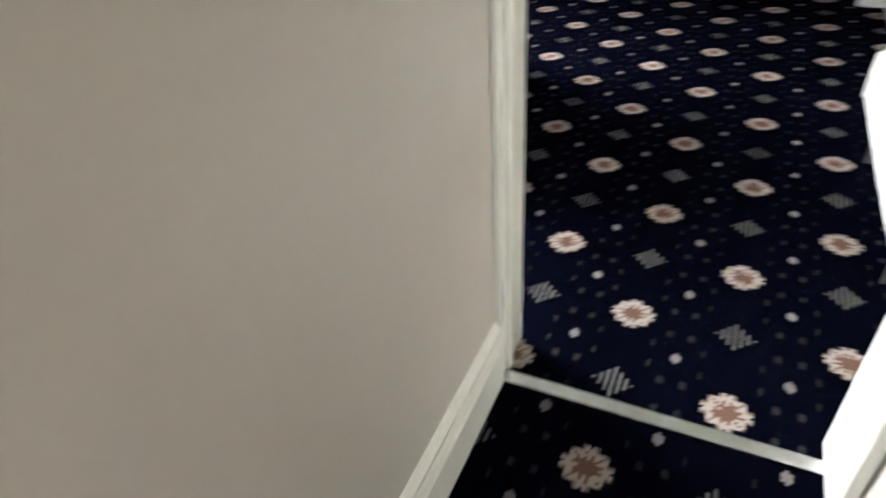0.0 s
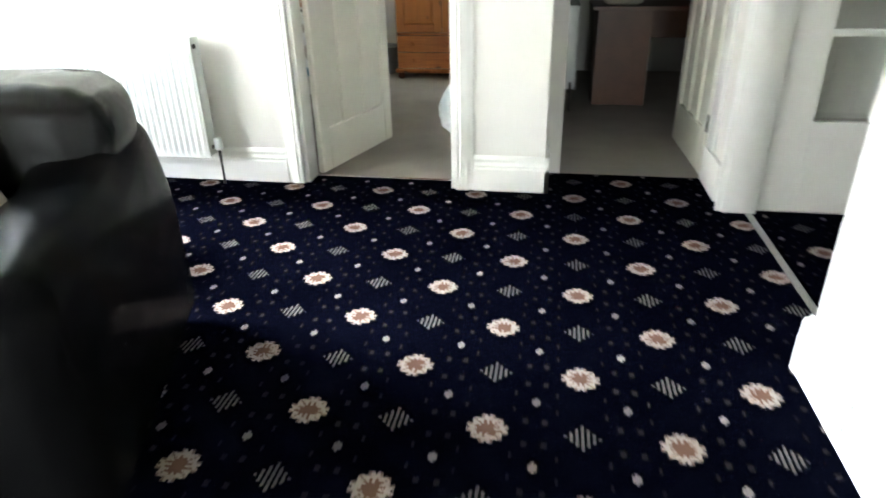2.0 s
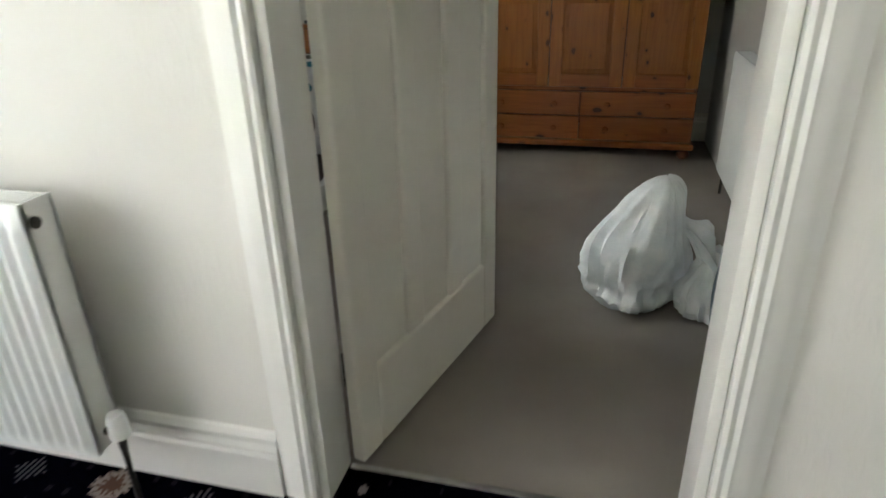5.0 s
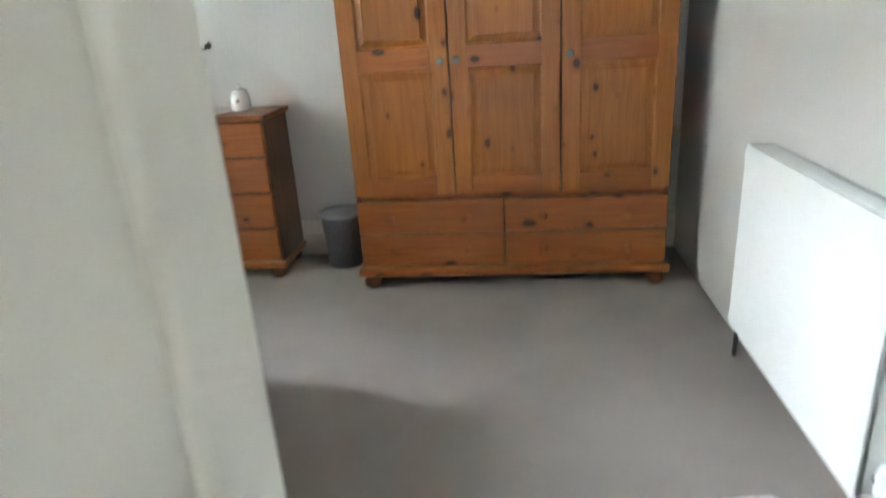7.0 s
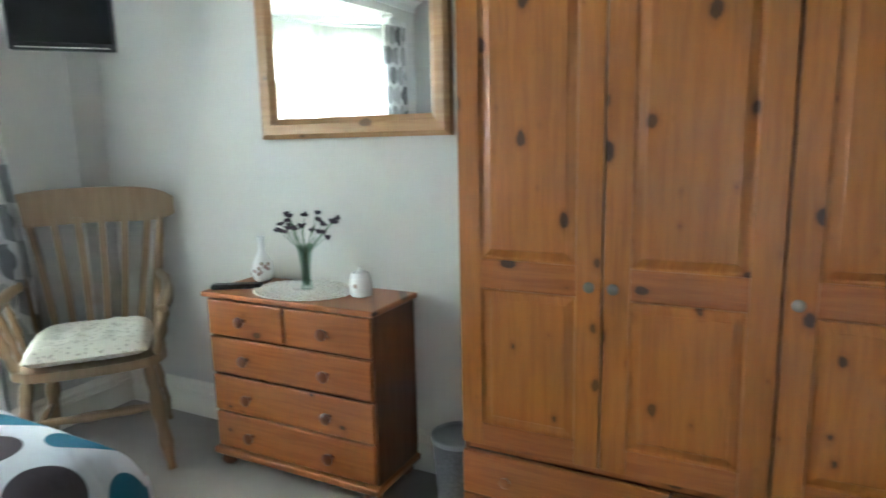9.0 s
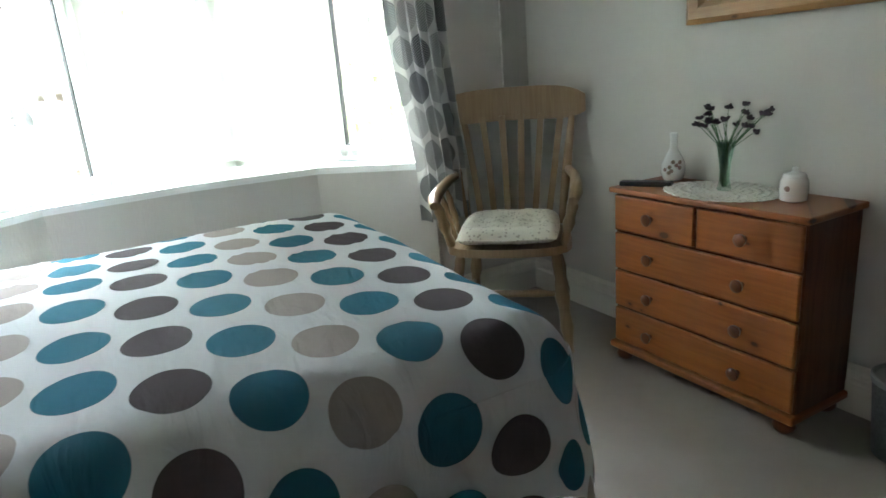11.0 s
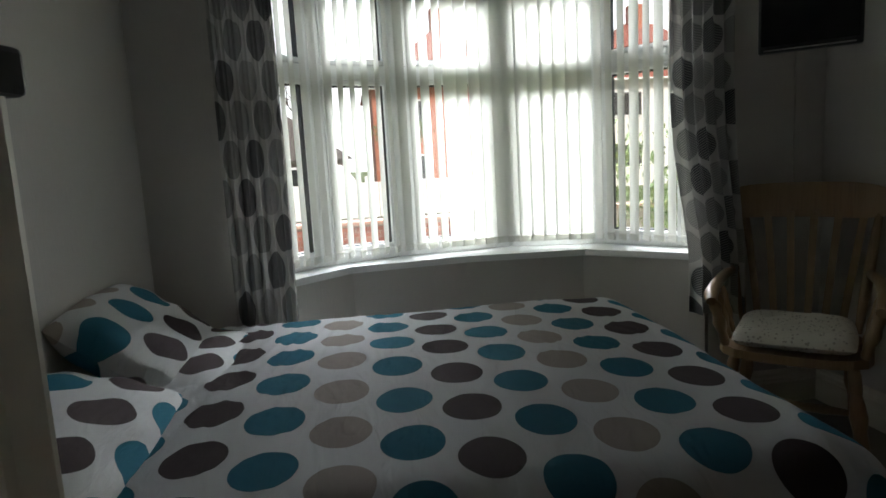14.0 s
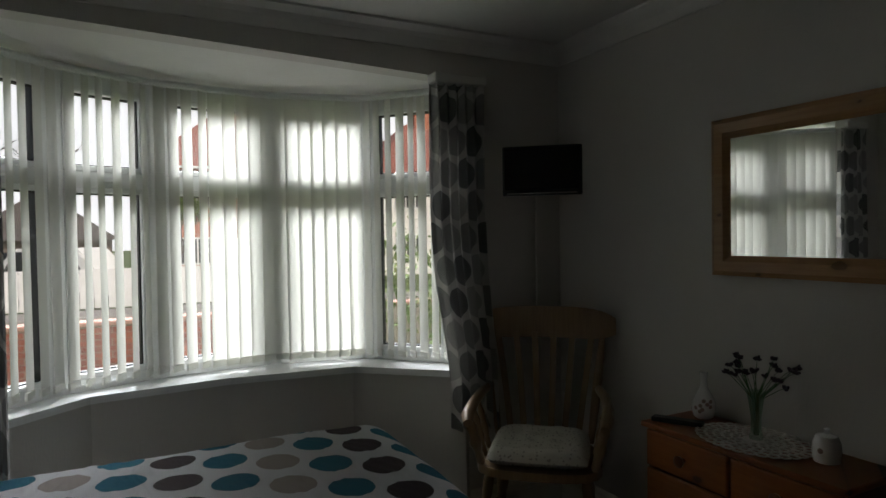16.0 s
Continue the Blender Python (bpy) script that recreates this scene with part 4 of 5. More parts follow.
# ---- bed ----
BED = (-3.20, 4.68, -1.70, 6.68)          # mattress outline
bed = thing("bed", pose(-2.45, 5.68, 0), "double divan bed with a pale valance", "bed")
binv = bed.matrix_basis.inverted()
for name, bm, mat, lab in (
        ("divan_base", cuboid(-3.17, 4.70, 0.05, -1.73, 6.64, 0.38, 0.02), PLAIN_CLOTH, "pale fabric base"),
        ("mattress", cuboid(-3.19, 4.69, 0.382, -1.71, 6.66, 0.64, 0.05, 3), PLAIN_CLOTH, "")):
    o = part(name, bm, mat, bed, lab)
    o.matrix_parent_inverse = binv
for x in (-3.1, -1.8):
    for y in (4.78, 6.56):
        o = part("castor", lathe(bmesh.new(), [(0.02, 0), (0.025, 0.02), (0.02, 0.05)], pose(x, y, 0), 10), BLACK_PLASTIC, bed)
        o.matrix_parent_inverse = binv
# duvet: a sheet of cloth laid over the mattress and hanging down at the sides and the foot
bm = bmesh.new()
uv = bm.loops.layers.uv.new("UVMap")
X0, X1, Y1 = -3.15, -1.70, 6.69
S0, S1, T0, T1 = -0.36, 1.45 + 0.44, 4.98, Y1 + 0.44
NS, NT = 320, 320
R, YF = 0.17, Y1 - 0.08
grid = {}


def hang(d):
    """Out and down for a length d of cloth past a rounded edge."""
    if d <= 0:
        return d, 0.0
    a = min(d / R, math.pi / 2 * 0.93)
    rest = d - a * R
    return R * math.sin(a) + rest * 0.12, R * (1 - math.cos(a)) + rest * 0.985


for i in range(NS + 1):
    for j in range(NT + 1):
        s = S0 + (S1 - S0) * i / NS
        t = T0 + (T1 - T0) * j / NT
        ds = s - 1.37 if s > 1.37 else (s - 0.05 if s < 0.05 else 0.0)
        dt = t - YF if t > YF else 0.0
        d = math.hypot(ds, dt)
        cx, cy = X0 + min(max(s, 0.05), 1.37), min(t, YF)
        out, down = hang(d)
        ux, uy = (ds / d, dt / d) if d else (0, 0)
        puff = 0.035 * math.sin(math.pi * min(max(s / 1.45, 0), 1)) * math.sin(math.pi * min(max((t - T0 + 0.3) / (Y1 - T0 + 0.3), 0), 1)) + 0.02
        pull = min(1.0, max(0.12, 1.25 - (t - T0) / 0.75))
        slant = noise.noise(Vector((s * 1.7, t * 1.7, 5)))
        mask = max(0.0, 0.35 + 1.3 * noise.noise(Vector((s * 1.9, t * 3.1, 7))))
        fold = 0.5 + 0.5 * math.cos(2 * math.pi * (15.0 * (t + 0.40 * s) + 2.6 * noise.noise(Vector((s * 1.3, t * 1.3, 9)))))
        crease = 0.5 + 0.5 * math.cos(2 * math.pi * (17.0 * (t - 0.85 * s) + 2.4 * slant))
        far = math.exp(-(((s - 0.35) / 0.4) ** 2 + ((t - 6.3) / 0.35) ** 2))
        ripple = 0.009 * pull * mask * fold ** 2 + 0.006 * (far + 0.2 * pull) * (1.2 - mask) * crease ** 2
        ripple += 0.010 * noise.noise(Vector((s * 2.5, t * 2.5, 0))) + 0.003 * noise.noise(Vector((s * 9, t * 9, 2)))
        wave = 0.02 * math.sin(9 * (s - t) + 2) * min(1, max(0, d - 0.15) * 4)
        z = 0.70 + 0.05 * (1 - min(max(s / 1.45, 0), 1)) + puff * (1 if d == 0 else max(0.0, 1 - d * 6)) + (ripple if d == 0 else ripple * max(0, 1 - d * 3)) - down
        hem = 0.012 * math.sin(14 * s) + 0.015 * noise.noise(Vector((s * 3, t * 3, 9)))
        grid[i, j] = bm.verts.new((cx + ux * (out + wave), cy + uy * (out + wave), max(z + (hem if d > 0.2 else 0), 0.12)))
for i in range(NS):
    for j in range(NT):
        q = ((i, j), (i + 1, j), (i + 1, j + 1), (i, j + 1))
        f = bm.faces.new([grid[k] for k in q])
        for l, (a, b) in zip(f.loops, q):
            l[uv].uv = (S0 + (S1 - S0) * a / NS + X0 + 1.685, 6.507 - (T0 + (T1 - T0) * b / NT))
bmesh.ops.solidify(bm, geom=bm.faces[:], thickness=-0.02)
tagged(part("duvet", bm, DUVET, None, "", True), "white duvet printed with teal, brown and beige dots", "duvet")


def pillow(m, label):
    bm = bmesh.new()
    uv = bm.loops.layers.uv.new("UVMap")
    nx, ny, g = 36, 28, {}
    for side in (1, -1):
        for i in range(nx + 1):
            for j in range(ny + 1):
                a, b = 2 * i / nx - 1, 2 * j / ny - 1
                edge = max(0.0, (1 - abs(a) ** 4)) ** 0.5 * max(0.0, (1 - abs(b) ** 4)) ** 0.5
                z = side * (0.085 * edge + 0.012 * noise.noise(Vector((a * 3, b * 3, side)))) if edge > 0 else 0
                x, y = 0.36 * a * (1 - 0.05 * b * b), 0.24 * b * (1 - 0.06 * a * a)
                g[side, i, j] = bm.verts.new((x, y, z))
        for i in range(nx):
            for j in range(ny):
                q = ((i, j), (i + 1, j), (i + 1, j + 1), (i, j + 1))
                f = bm.faces.new([g[side, *k] for k in (q if side > 0 else q[::-1])])
                for l, (p, r) in zip(f.loops, q if side > 0 else q[::-1]):
                    l[uv].uv = (0.72 * p / nx, 0.48 * r / ny + 0.35)
    frill = bmesh.ops.remove_doubles(bm, verts=bm.verts, dist=1e-4)
    o = part("pillow", bm, DUVET, None, "", True)
    o.matrix_basis = m
    return tagged(o, label, "pillow", "pillows on the bed")


pillow(pose(-2.80, 4.80, 0.84, -36, 0, 2), "dotted pillow propped against the wall")
pillow(pose(-2.08, 4.80, 0.775, -14, 0, -3), "dotted pillow leaning at the head of bed")
pillow(pose(-2.78, 4.93, 0.715, -2, 0, 1), "lower dotted pillow under another")


# ---- wardrobe ----
def knob(m, parent, mat, s=1.0):
    return part("knob", lathe(bmesh.new(), [(0.007 * s, 0), (0.007 * s, 0.010 * s), (0.016 * s, 0.017 * s), (0.018 * s, 0.024 * s), (0.012 * s, 0.030 * s), (0.003 * s, 0.031 * s)], m, 14), mat, parent, "", True)


def raised_panel(x0, z0, x1, z1, y):
    """A fielded door panel: a sunk border rising to a raised field, facing -y."""
    bm = bmesh.new()
    rings = []
    for inset, out in ((0, -0.001), (0.005, 0.004), (0.011, 0.004), (0.030, -0.002), (0.032, -0.004)):
        rings.append([bm.verts.new((x, y + out, z)) for x, z in ((x0 + inset, z0 + inset), (x1 - inset, z0 + inset), (x1 - inset, z1 - inset), (x0 + inset, z1 - inset))])
    for a, b in zip(rings, rings[1:]):
        for i in range(4):
            bm.faces.new((a[i], a[(i + 1) % 4], b[(i + 1) % 4], b[i]))
    bm.faces.new(rings[-1])
    return bm


def bun_foot(x, y, parent, mat, h=0.06):
    return part("foot", lathe(bmesh.new(), [(0.022, 0), (0.036, 0.012), (0.040, h * 0.5), (0.032, h * 0.85), (0.026, h)], pose(x, y, 0), 18), mat, parent, "turned bun foot", True)


W0, W1, WF, WB = -1.245, 0.083, 7.565, 7.985
ward = thing("wardrobe", pose((W0 + W1) / 2, WF, 0), "knotty orange pine wardrobe with drawers", "wardrobe")
winv = ward.matrix_basis.inverted()


def wpart(name, bm, mat, parent=None, label="", smooth=False):
    o = part(name, bm, mat, parent or ward, label, smooth)
    if not parent:
        o.matrix_parent_inverse = winv
    return o


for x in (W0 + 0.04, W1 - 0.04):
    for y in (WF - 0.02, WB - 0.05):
        o = bun_foot(x, y, ward, PINE_SHADED, 0.055)
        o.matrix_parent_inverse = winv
wpart("plinth", cuboid(W0 - 0.015, WF - 0.055, 0.055, W1 + 0.015, WB, 0.095, 0.012, 3), PINE_H)
wpart("side", cuboid(W0, WF, 0.095, W0 + 0.02, WB, 1.93, 0.003), PINE_SHADED)
wpart("side", cuboid(W1 - 0.02, WF, 0.095, W1, WB, 1.93, 0.003), PINE_SHADED)
wpart("back", cuboid(W0 + 0.02, WB - 0.01, 0.095, W1 - 0.02, WB, 1.93), PINE_SHADED)
wpart("rail", cuboid(W0 + 0.02, WF, 0.40, W1 - 0.02, WB - 0.01, 0.42), PINE_H)
wpart("top", cuboid(W0 + 0.02, WF, 1.90, W1 - 0.02, WB - 0.01, 1.93), PINE_H)
bm = bmesh.new()
swept(bm, [(0, 0), (0.012, 0), (0.03, 0.03), (0.05, 0.05), (0.05, 0.065), (0, 0.065)], (W1 + 0.0, WF, 1.932), (W0 - 0.0, WF, 1.932))
wpart("cornice", bm, PINE_H)
dw = (W1 - W0) / 3
for i in range(3):
    x0, x1 = W0 + dw * i + 0.003, W0 + dw * (i + 1) - 0.003
    st = 0.072
    door = wpart("door", cuboid(x0, WF - 0.006, 0.425, x1, WF - 0.001, 1.895), PINE_V)
    for name, a, b, c, e in (("stile", x0, 0.425, x0 + st, 1.895), ("stile", x1 - st, 0.425, x1, 1.895), ("rail", x0 + st, 0.425, x1 - st, 0.50), ("rail", x0 + st, 0.94, x1 - st, 1.03), ("rail", x0 + st, 1.82, x1 - st, 1.895)):
        part(name, cuboid(a, WF - 0.022, b, c, WF - 0.0065, e, 0.003, 2), PINE_V if name == "stile" else PINE_H, door)
    for z0, z1 in ((0.50, 0.94), (1.03, 1.82)):
        o = part("panel", raised_panel(x0 + st, z0, x1 - st, z1, WF - 0.016), PINE_V, door)
    kx = x1 - 0.03 if i == 0 else x0 + 0.03
    knob(pose(kx, WF - 0.022, 0.975, 90), door, PEWTER, 0.9)
mid = W0 + 0.645
for x0, x1 in ((W0 + 0.003, mid - 0.003), (mid + 0.003, W1 - 0.003)):
    for z0, z1 in ((0.098, 0.243), (0.249, 0.396)):
        dr = wpart("drawer", cuboid(x0, WF - 0.022, z0, x1, WF - 0.001, z1, 0.004), PINE_H)
        for k in (0.24, 0.76):
            knob(pose(x0 + (x1 - x0) * k, WF - 0.022, (z0 + z1) / 2, 90), dr, PINE_H)

# ---- chest of drawers ----
C0, C1, CF, CB = -2.495, -1.665, 7.685, 7.985
chest = thing("chest_of_drawers", pose((C0 + C1) / 2, CF, 0), "orange pine chest of five drawers", "chest of drawers")
cinv = chest.matrix_basis.inverted()


def cpart(name, bm, mat, label="", smooth=False):
    o = part(name, bm, mat, chest, label, smooth)
    o.matrix_parent_inverse = cinv
    return o


cpart("top", cuboid(C0 - 0.02, CF - 0.03, 0.758, C1 + 0.02, CB, 0.782, 0.007, 3), PINE_H)
cpart("side", cuboid(C0, CF, 0.06, C0 + 0.02, CB, 0.758, 0.002), PINE_SHADED)
cpart("side", cuboid(C1 - 0.02, CF, 0.06, C1, CB, 0.758, 0.002), PINE_SHADED)
cpart("back", cuboid(C0 + 0.02, CB - 0.012, 0.06, C1 - 0.02, CB, 0.758), PINE_SHADED)
cpart("plinth", cuboid(C0 - 0.015, CF - 0.035, 0.052, C1 + 0.015, CB, 0.082, 0.009, 3), PINE_H)
for x in (C0 + 0.04, C1 - 0.04):
    for y in (CF + 0.01, CB - 0.05):
        o = bun_foot(x, y, chest, PINE_SHADED, 0.052)
        o.matrix_parent_inverse = cinv
cpart("divider", cuboid((C0 + C1) / 2 - 0.008, CF - 0.002, 0.595, (C0 + C1) / 2 + 0.008, CF + 0.3, 0.755), PINE_SHADED)
zs = [0.084, 0.252, 0.422, 0.592, 0.756]
for i in range(4):
    cols = [(C0 + 0.004, C1 - 0.004)] if i < 3 else [(C0 + 0.004, (C0 + C1) / 2 - 0.006), ((C0 + C1) / 2 + 0.006, C1 - 0.004)]
    for x0, x1 in cols:
        dr = cpart("drawer", cuboid(x0, CF - 0.02, zs[i] + 0.004, x1, CF - 0.001, zs[i + 1] - 0.005, 0.008, 3), PINE_H)
        for k in ((0.25, 0.75) if i < 3 else (0.5,)):
            knob(pose(x0 + (x1 - x0) * k, CF - 0.02, (zs[i] + zs[i + 1]) / 2, 90), dr, PINE_SHADED, 1.35)

# things on the chest
vase = thing("bottle_vase", pose(-2.40, 7.915, 0.7825), "white china bottle vase with painted sprigs", "vase")
CHINA = mottled("china_glaze", (0.78, 0.78, 0.76), (0.74, 0.73, 0.72), 20, 0.12, 200, 0.01)
SPRIG = mottled("sprig_paint", (0.36, 0.20, 0.22), (0.25, 0.25, 0.16), 60, 0.3, 200, 0.01)
part("body", lathe(bmesh.new(), [(0.030, 0), (0.042, 0.01), (0.050, 0.04), (0.047, 0.075), (0.030, 0.11), (0.016, 0.135), (0.014, 0.18), (0.019, 0.20), (0.015, 0.201), (0.011, 0.18)], None, 24), CHINA, vase, "", True)
rng = random.Random(2)
for i in range(9):
    a, h = rng.uniform(-2.6, -0.2), rng.uniform(0.03, 0.085)
    r = 0.0495
    part("sprig", lathe(bmesh.new(), [(0.004, -0.001), (0.009, 0.0005), (0.004, 0.002)], pose(r * math.cos(a), r * math.sin(a), h, 90, 0, math.degrees(a) + 90), 8), SPRIG, vase)
fl = thing("flower_vase", pose(-2.10, 7.85, 0.7865), "slim glass vase of dark dried flowers", "flowers")
STEM = mottled("stem_green", (0.06, 0.14, 0.05), (0.04, 0.09, 0.04), 30, 0.6, 200, 0.1)
PETAL = mottled("dark_petal", (0.05, 0.025, 0.045), (0.03, 0.02, 0.03), 60, 0.8, 300, 0.3)
VGLASS = clear_glass("vase_glass", (0.80, 0.90, 0.84), 0.12)
part("glass", lathe(bmesh.new(), [(0.024, 0), (0.026, 0.006), (0.020, 0.03), (0.019, 0.08), (0.027, 0.15), (0.036, 0.185), (0.034, 0.185), (0.017, 0.08), (0.018, 0.03), (0.004, 0.012)], None, 20), VGLASS, fl, "clear flared glass", True)
rng = random.Random(11)
bm, bp = bmesh.new(), []
for i in range(22):
    a, sp = rng.uniform(0, 6.28), rng.uniform(0.02, 0.13)
    top = Vector((sp * math.cos(a) * 1.25, sp * math.sin(a) * 0.7, rng.uniform(0.25, 0.33) - sp * 0.25))
    tube(bm, [(0.008 * math.cos(a), 0.008 * math.sin(a), 0.015), (0.012 * math.cos(a + 1), 0.012 * math.sin(a + 1), 0.15), tuple(top * 0.85 + Vector((0, 0, 0.03))), tuple(top)], [0.002, 0.002, 0.0014, 0.001], 5)
    bp.append(top)
part("stem", bm, STEM, fl)
for top in bp:
    b2 = bmesh.new()
    for k in range(5):
        a = k * 2.513 + rng.uniform(0, 1)
        lathe(b2, [(0.001, 0), (0.007, 0.007), (0.005, 0.016), (0.001, 0.020)], Matrix.Translation(top) @ pose(0, 0, 0, rng.uniform(20, 85), 0, math.degrees(a)), 6)
    part("flower", b2, PETAL, fl)
bm = bmesh.new()                                   # crochet loops in rings round a small centre
lathe(bm, [(0.001, 0.0008), (0.045, 0.0008), (0.045, 0.003), (0.001, 0.0035)], pose(-2.10, 7.83, 0.7825), 24)
for ring_radius, loop in ((0.060, 0.016), (0.090, 0.017), (0.121, 0.018), (0.153, 0.019), (0.184, 0.021)):
    loops = int(2 * math.pi * ring_radius / (loop * 1.75))
    for i in range(loops):
        a = 2 * math.pi * (i + 0.5 * (loop > 0.0175)) / loops
        cx, cy = -2.10 + 1.12 * ring_radius * math.cos(a), 7.83 + 0.84 * ring_radius * math.sin(a)
        pts = [(cx + loop * math.cos(2 * math.pi * k / 10), cy + loop * 0.85 * math.sin(2 * math.pi * k / 10), 0.7865) for k in range(11)]
        tube(bm, pts, 0.0036, 5, False)
tagged(part("doily", bm, mottled("lace", (0.80, 0.78, 0.74), (0.70, 0.67, 0.62), 90, 0.9, 300, 0.5), None, "", True), "white crochet lace doily lying on the chest", "doily", kind="stuff")
pot = thing("lidded_pot", pose(-1.82, 7.84, 0.7825), "small white china pot with a lid", "pot")
part("body", lathe(bmesh.new(), [(0.030, 0), (0.042, 0.006), (0.046, 0.04), (0.043, 0.075), (0.036, 0.085)], None, 24), CHINA, pot, "", True)
part("lid", lathe(bmesh.new(), [(0.039, 0.086), (0.034, 0.096), (0.012, 0.103), (0.009, 0.110), (0.011, 0.118), (0.004, 0.122)], None, 20), CHINA, pot, "domed lid with a small knob", True)
part("sprig", lathe(bmesh.new(), [(0.004, -0.001), (0.010, 0.0005), (0.004, 0.002)], pose(0.005, -0.0455, 0.05, 90, 0, 5), 8), SPRIG, pot)
rem = thing("remote_control", pose(-2.40, 7.755, 0.783, 0, 0, -62), "black remote control lying on the chest", "remote control")
part("body", cuboid(-0.026, -0.105, 0, 0.026, 0.105, 0.0205, 0.006, 3), BLACK_PLASTIC, rem)
for i in range(5):
    for j in range(3):
        part("button", cuboid(-0.016 + j * 0.012, -0.07 + i * 0.028, 0.0195, -0.009 + j * 0.012, -0.062 + i * 0.028, 0.022, 0.001, 1), mottled("button_grey", (0.1, 0.1, 0.1), (0.14, 0.14, 0.14)) if (i, j) == (0, 0) else bpy.data.materials["button_grey"], rem)

# mirror over the chest
MX0, MX1, MZ0, MZ1, MY = -2.39, -1.47, 1.405, 2.07, 7.962
mir = thing("mirror", pose((MX0 + MX1) / 2, 7.99, MZ0), "pine-framed wall mirror above the chest", "mirror")
minv = mir.matrix_basis.inverted()
prof = [(0, 0.028), (0, 0.0), (0.02, -0.012), (0.06, -0.008), (0.075, 0.006), (0.085, 0.012), (0.085, 0.028)]
bm = bmesh.new()
rings = []
for inset, y in prof:
    rings.append([bm.verts.new((x, MY + y, z)) for x, z in ((MX0 + inset, MZ0 + inset), (MX1 - inset, MZ0 + inset), (MX1 - inset, MZ1 - inset), (MX0 + inset, MZ1 - inset))])
for a, b in zip(rings, rings[1:]):
    for i in range(4):
        bm.faces.new((a[i], a[(i + 1) % 4], b[(i + 1) % 4], b[i]))
o = part("frame", bm, PINE_PALE, mir, "broad pale pine frame")
o.matrix_parent_inverse = minv
n = Nodes("mirror_silver")
n.done((0.86, 0.87, 0.86), 0.01, 1.0)
o = part("glass", cuboid(MX0 + 0.07, MY + 0.013, MZ0 + 0.07, MX1 - 0.07, MY + 0.02, MZ1 - 0.07), n.mat, mir, "silvered glass")
o.matrix_parent_inverse = minv

# television on a wall arm
tvm = pose(-3.02, 7.52, 1.785, 0, 0, 49)
tv = thing("television", tvm, "small black flat television on a wall bracket", "television")
part("case", cuboid(-0.195, 0, 0, 0.195, 0.045, 0.245, 0.008, 3), BLACK_PLASTIC, tv)
part("screen", cuboid(-0.182, -0.003, 0.03, 0.182, 0.001, 0.233), mottled("screen_glass", (0.006, 0.007, 0.008), (0.008, 0.009, 0.01), 3, 0.12, 100, 0.0), tv, "dark glossy screen")
part("trim", cuboid(-0.17, -0.004, 0.008, 0.17, 0.0, 0.014), CHROME, tv)
arm = tube(bmesh.new(), [(0, 0.045, 0.14), (0.02, 0.20, 0.14), (-0.04, 0.40, 0.14), (0.0, 0.60, 0.14)], 0.014, 8)
part("bracket", arm, BLACK_PLASTIC, tv, "jointed black wall arm", True)
tagged(part("cable_trunking", cuboid(-3.498, 7.82, 0.19, -3.486, 7.845, 1.86, 0.003), CREAM_WALL), "cream plastic cable trunking down the wall", "trunking")

# ---- armchair ----
chair = thing("armchair", pose(-3.03, 7.50, 0, 0, 0, 49) @ Matrix.Scale(1.12, 4), "limed wooden lath-back armchair beside the curtain", "chair")
# local -y is the front, x to the sitter's left
N = 28
seat = []
for i in range(N):
    a = 2 * math.pi * i / N
    c, s = math.cos(a), math.sin(a)
    k = (abs(c) ** 3.2 + abs(s) ** 3.2) ** (-1 / 3.2)
    seat.append((0.26 * k * c * (1 - 0.10 * k * s), 0.235 * k * s))
part("seat", extrude_outline(bmesh.new(), seat, pose(0, 0, 0.415), 0.035), CHAIR_WOOD, chair, "shaped wooden seat")


def turned(a, b, r=0.02, bead=True):
    pts, rad = [], []
    for i in range(17):
        f = i / 16
        pts.append(Vector(a).lerp(Vector(b), f))
        k = 0.72 + 0.42 * math.sin(math.pi * f) + (0.22 * math.sin(6 * math.pi * f) ** 3 if bead else 0)
        rad.append(r * max(0.45, k))
    return tube(bmesh.new(), [tuple(p) for p in pts], rad, 12)


for sx in (-1, 1):
    part("leg", turned((sx * 0.20, -0.17, 0.415), (sx * 0.25, -0.23, 0.0), 0.024), CHAIR_WOOD, chair, "", True)
    part("leg", turned((sx * 0.18, 0.17, 0.415), (sx * 0.23, 0.27, 0.0), 0.023), CHAIR_WOOD, chair, "", True)
    part("stretcher", turned((sx * 0.232, -0.20, 0.17), (sx * 0.21, 0.23, 0.17), 0.014), CHAIR_WOOD, chair, "", True)
    part("back_post", turned((sx * 0.215, 0.19, 0.45), (sx * 0.275, 0.272, 0.95), 0.019, False), CHAIR_WOOD, chair, "", True)
    bm = bmesh.new()
    pts = [(sx * 0.245, 0.25, 0.70), (sx * 0.28, 0.10, 0.69), (sx * 0.29, -0.06, 0.675), (sx * 0.285, -0.20, 0.665), (sx * 0.275, -0.25, 0.645)]
    tube(bm, pts, [0.018, 0.022, 0.024, 0.028, 0.020], 10)
    part("arm", bm, CHAIR_WOOD, chair, "scrolled arm", True)
    for y0, y1 in ((-0.16, -0.19), (-0.06, -0.07), (0.04, 0.05)):
        part("arm_spindle", turned((sx * 0.235, y0, 0.45), (sx * 0.285, y1, 0.665), 0.013 if y0 > -0.1 else 0.02), CHAIR_WOOD, chair, "", True)
part("stretcher", turned((-0.22, 0.02, 0.17), (0.22, 0.02, 0.17), 0.014), CHAIR_WOOD, chair, "", True)
part("stretcher", turned((-0.23, -0.1, 0.21), (0.23, -0.1, 0.21), 0.014), CHAIR_WOOD, chair, "", True)
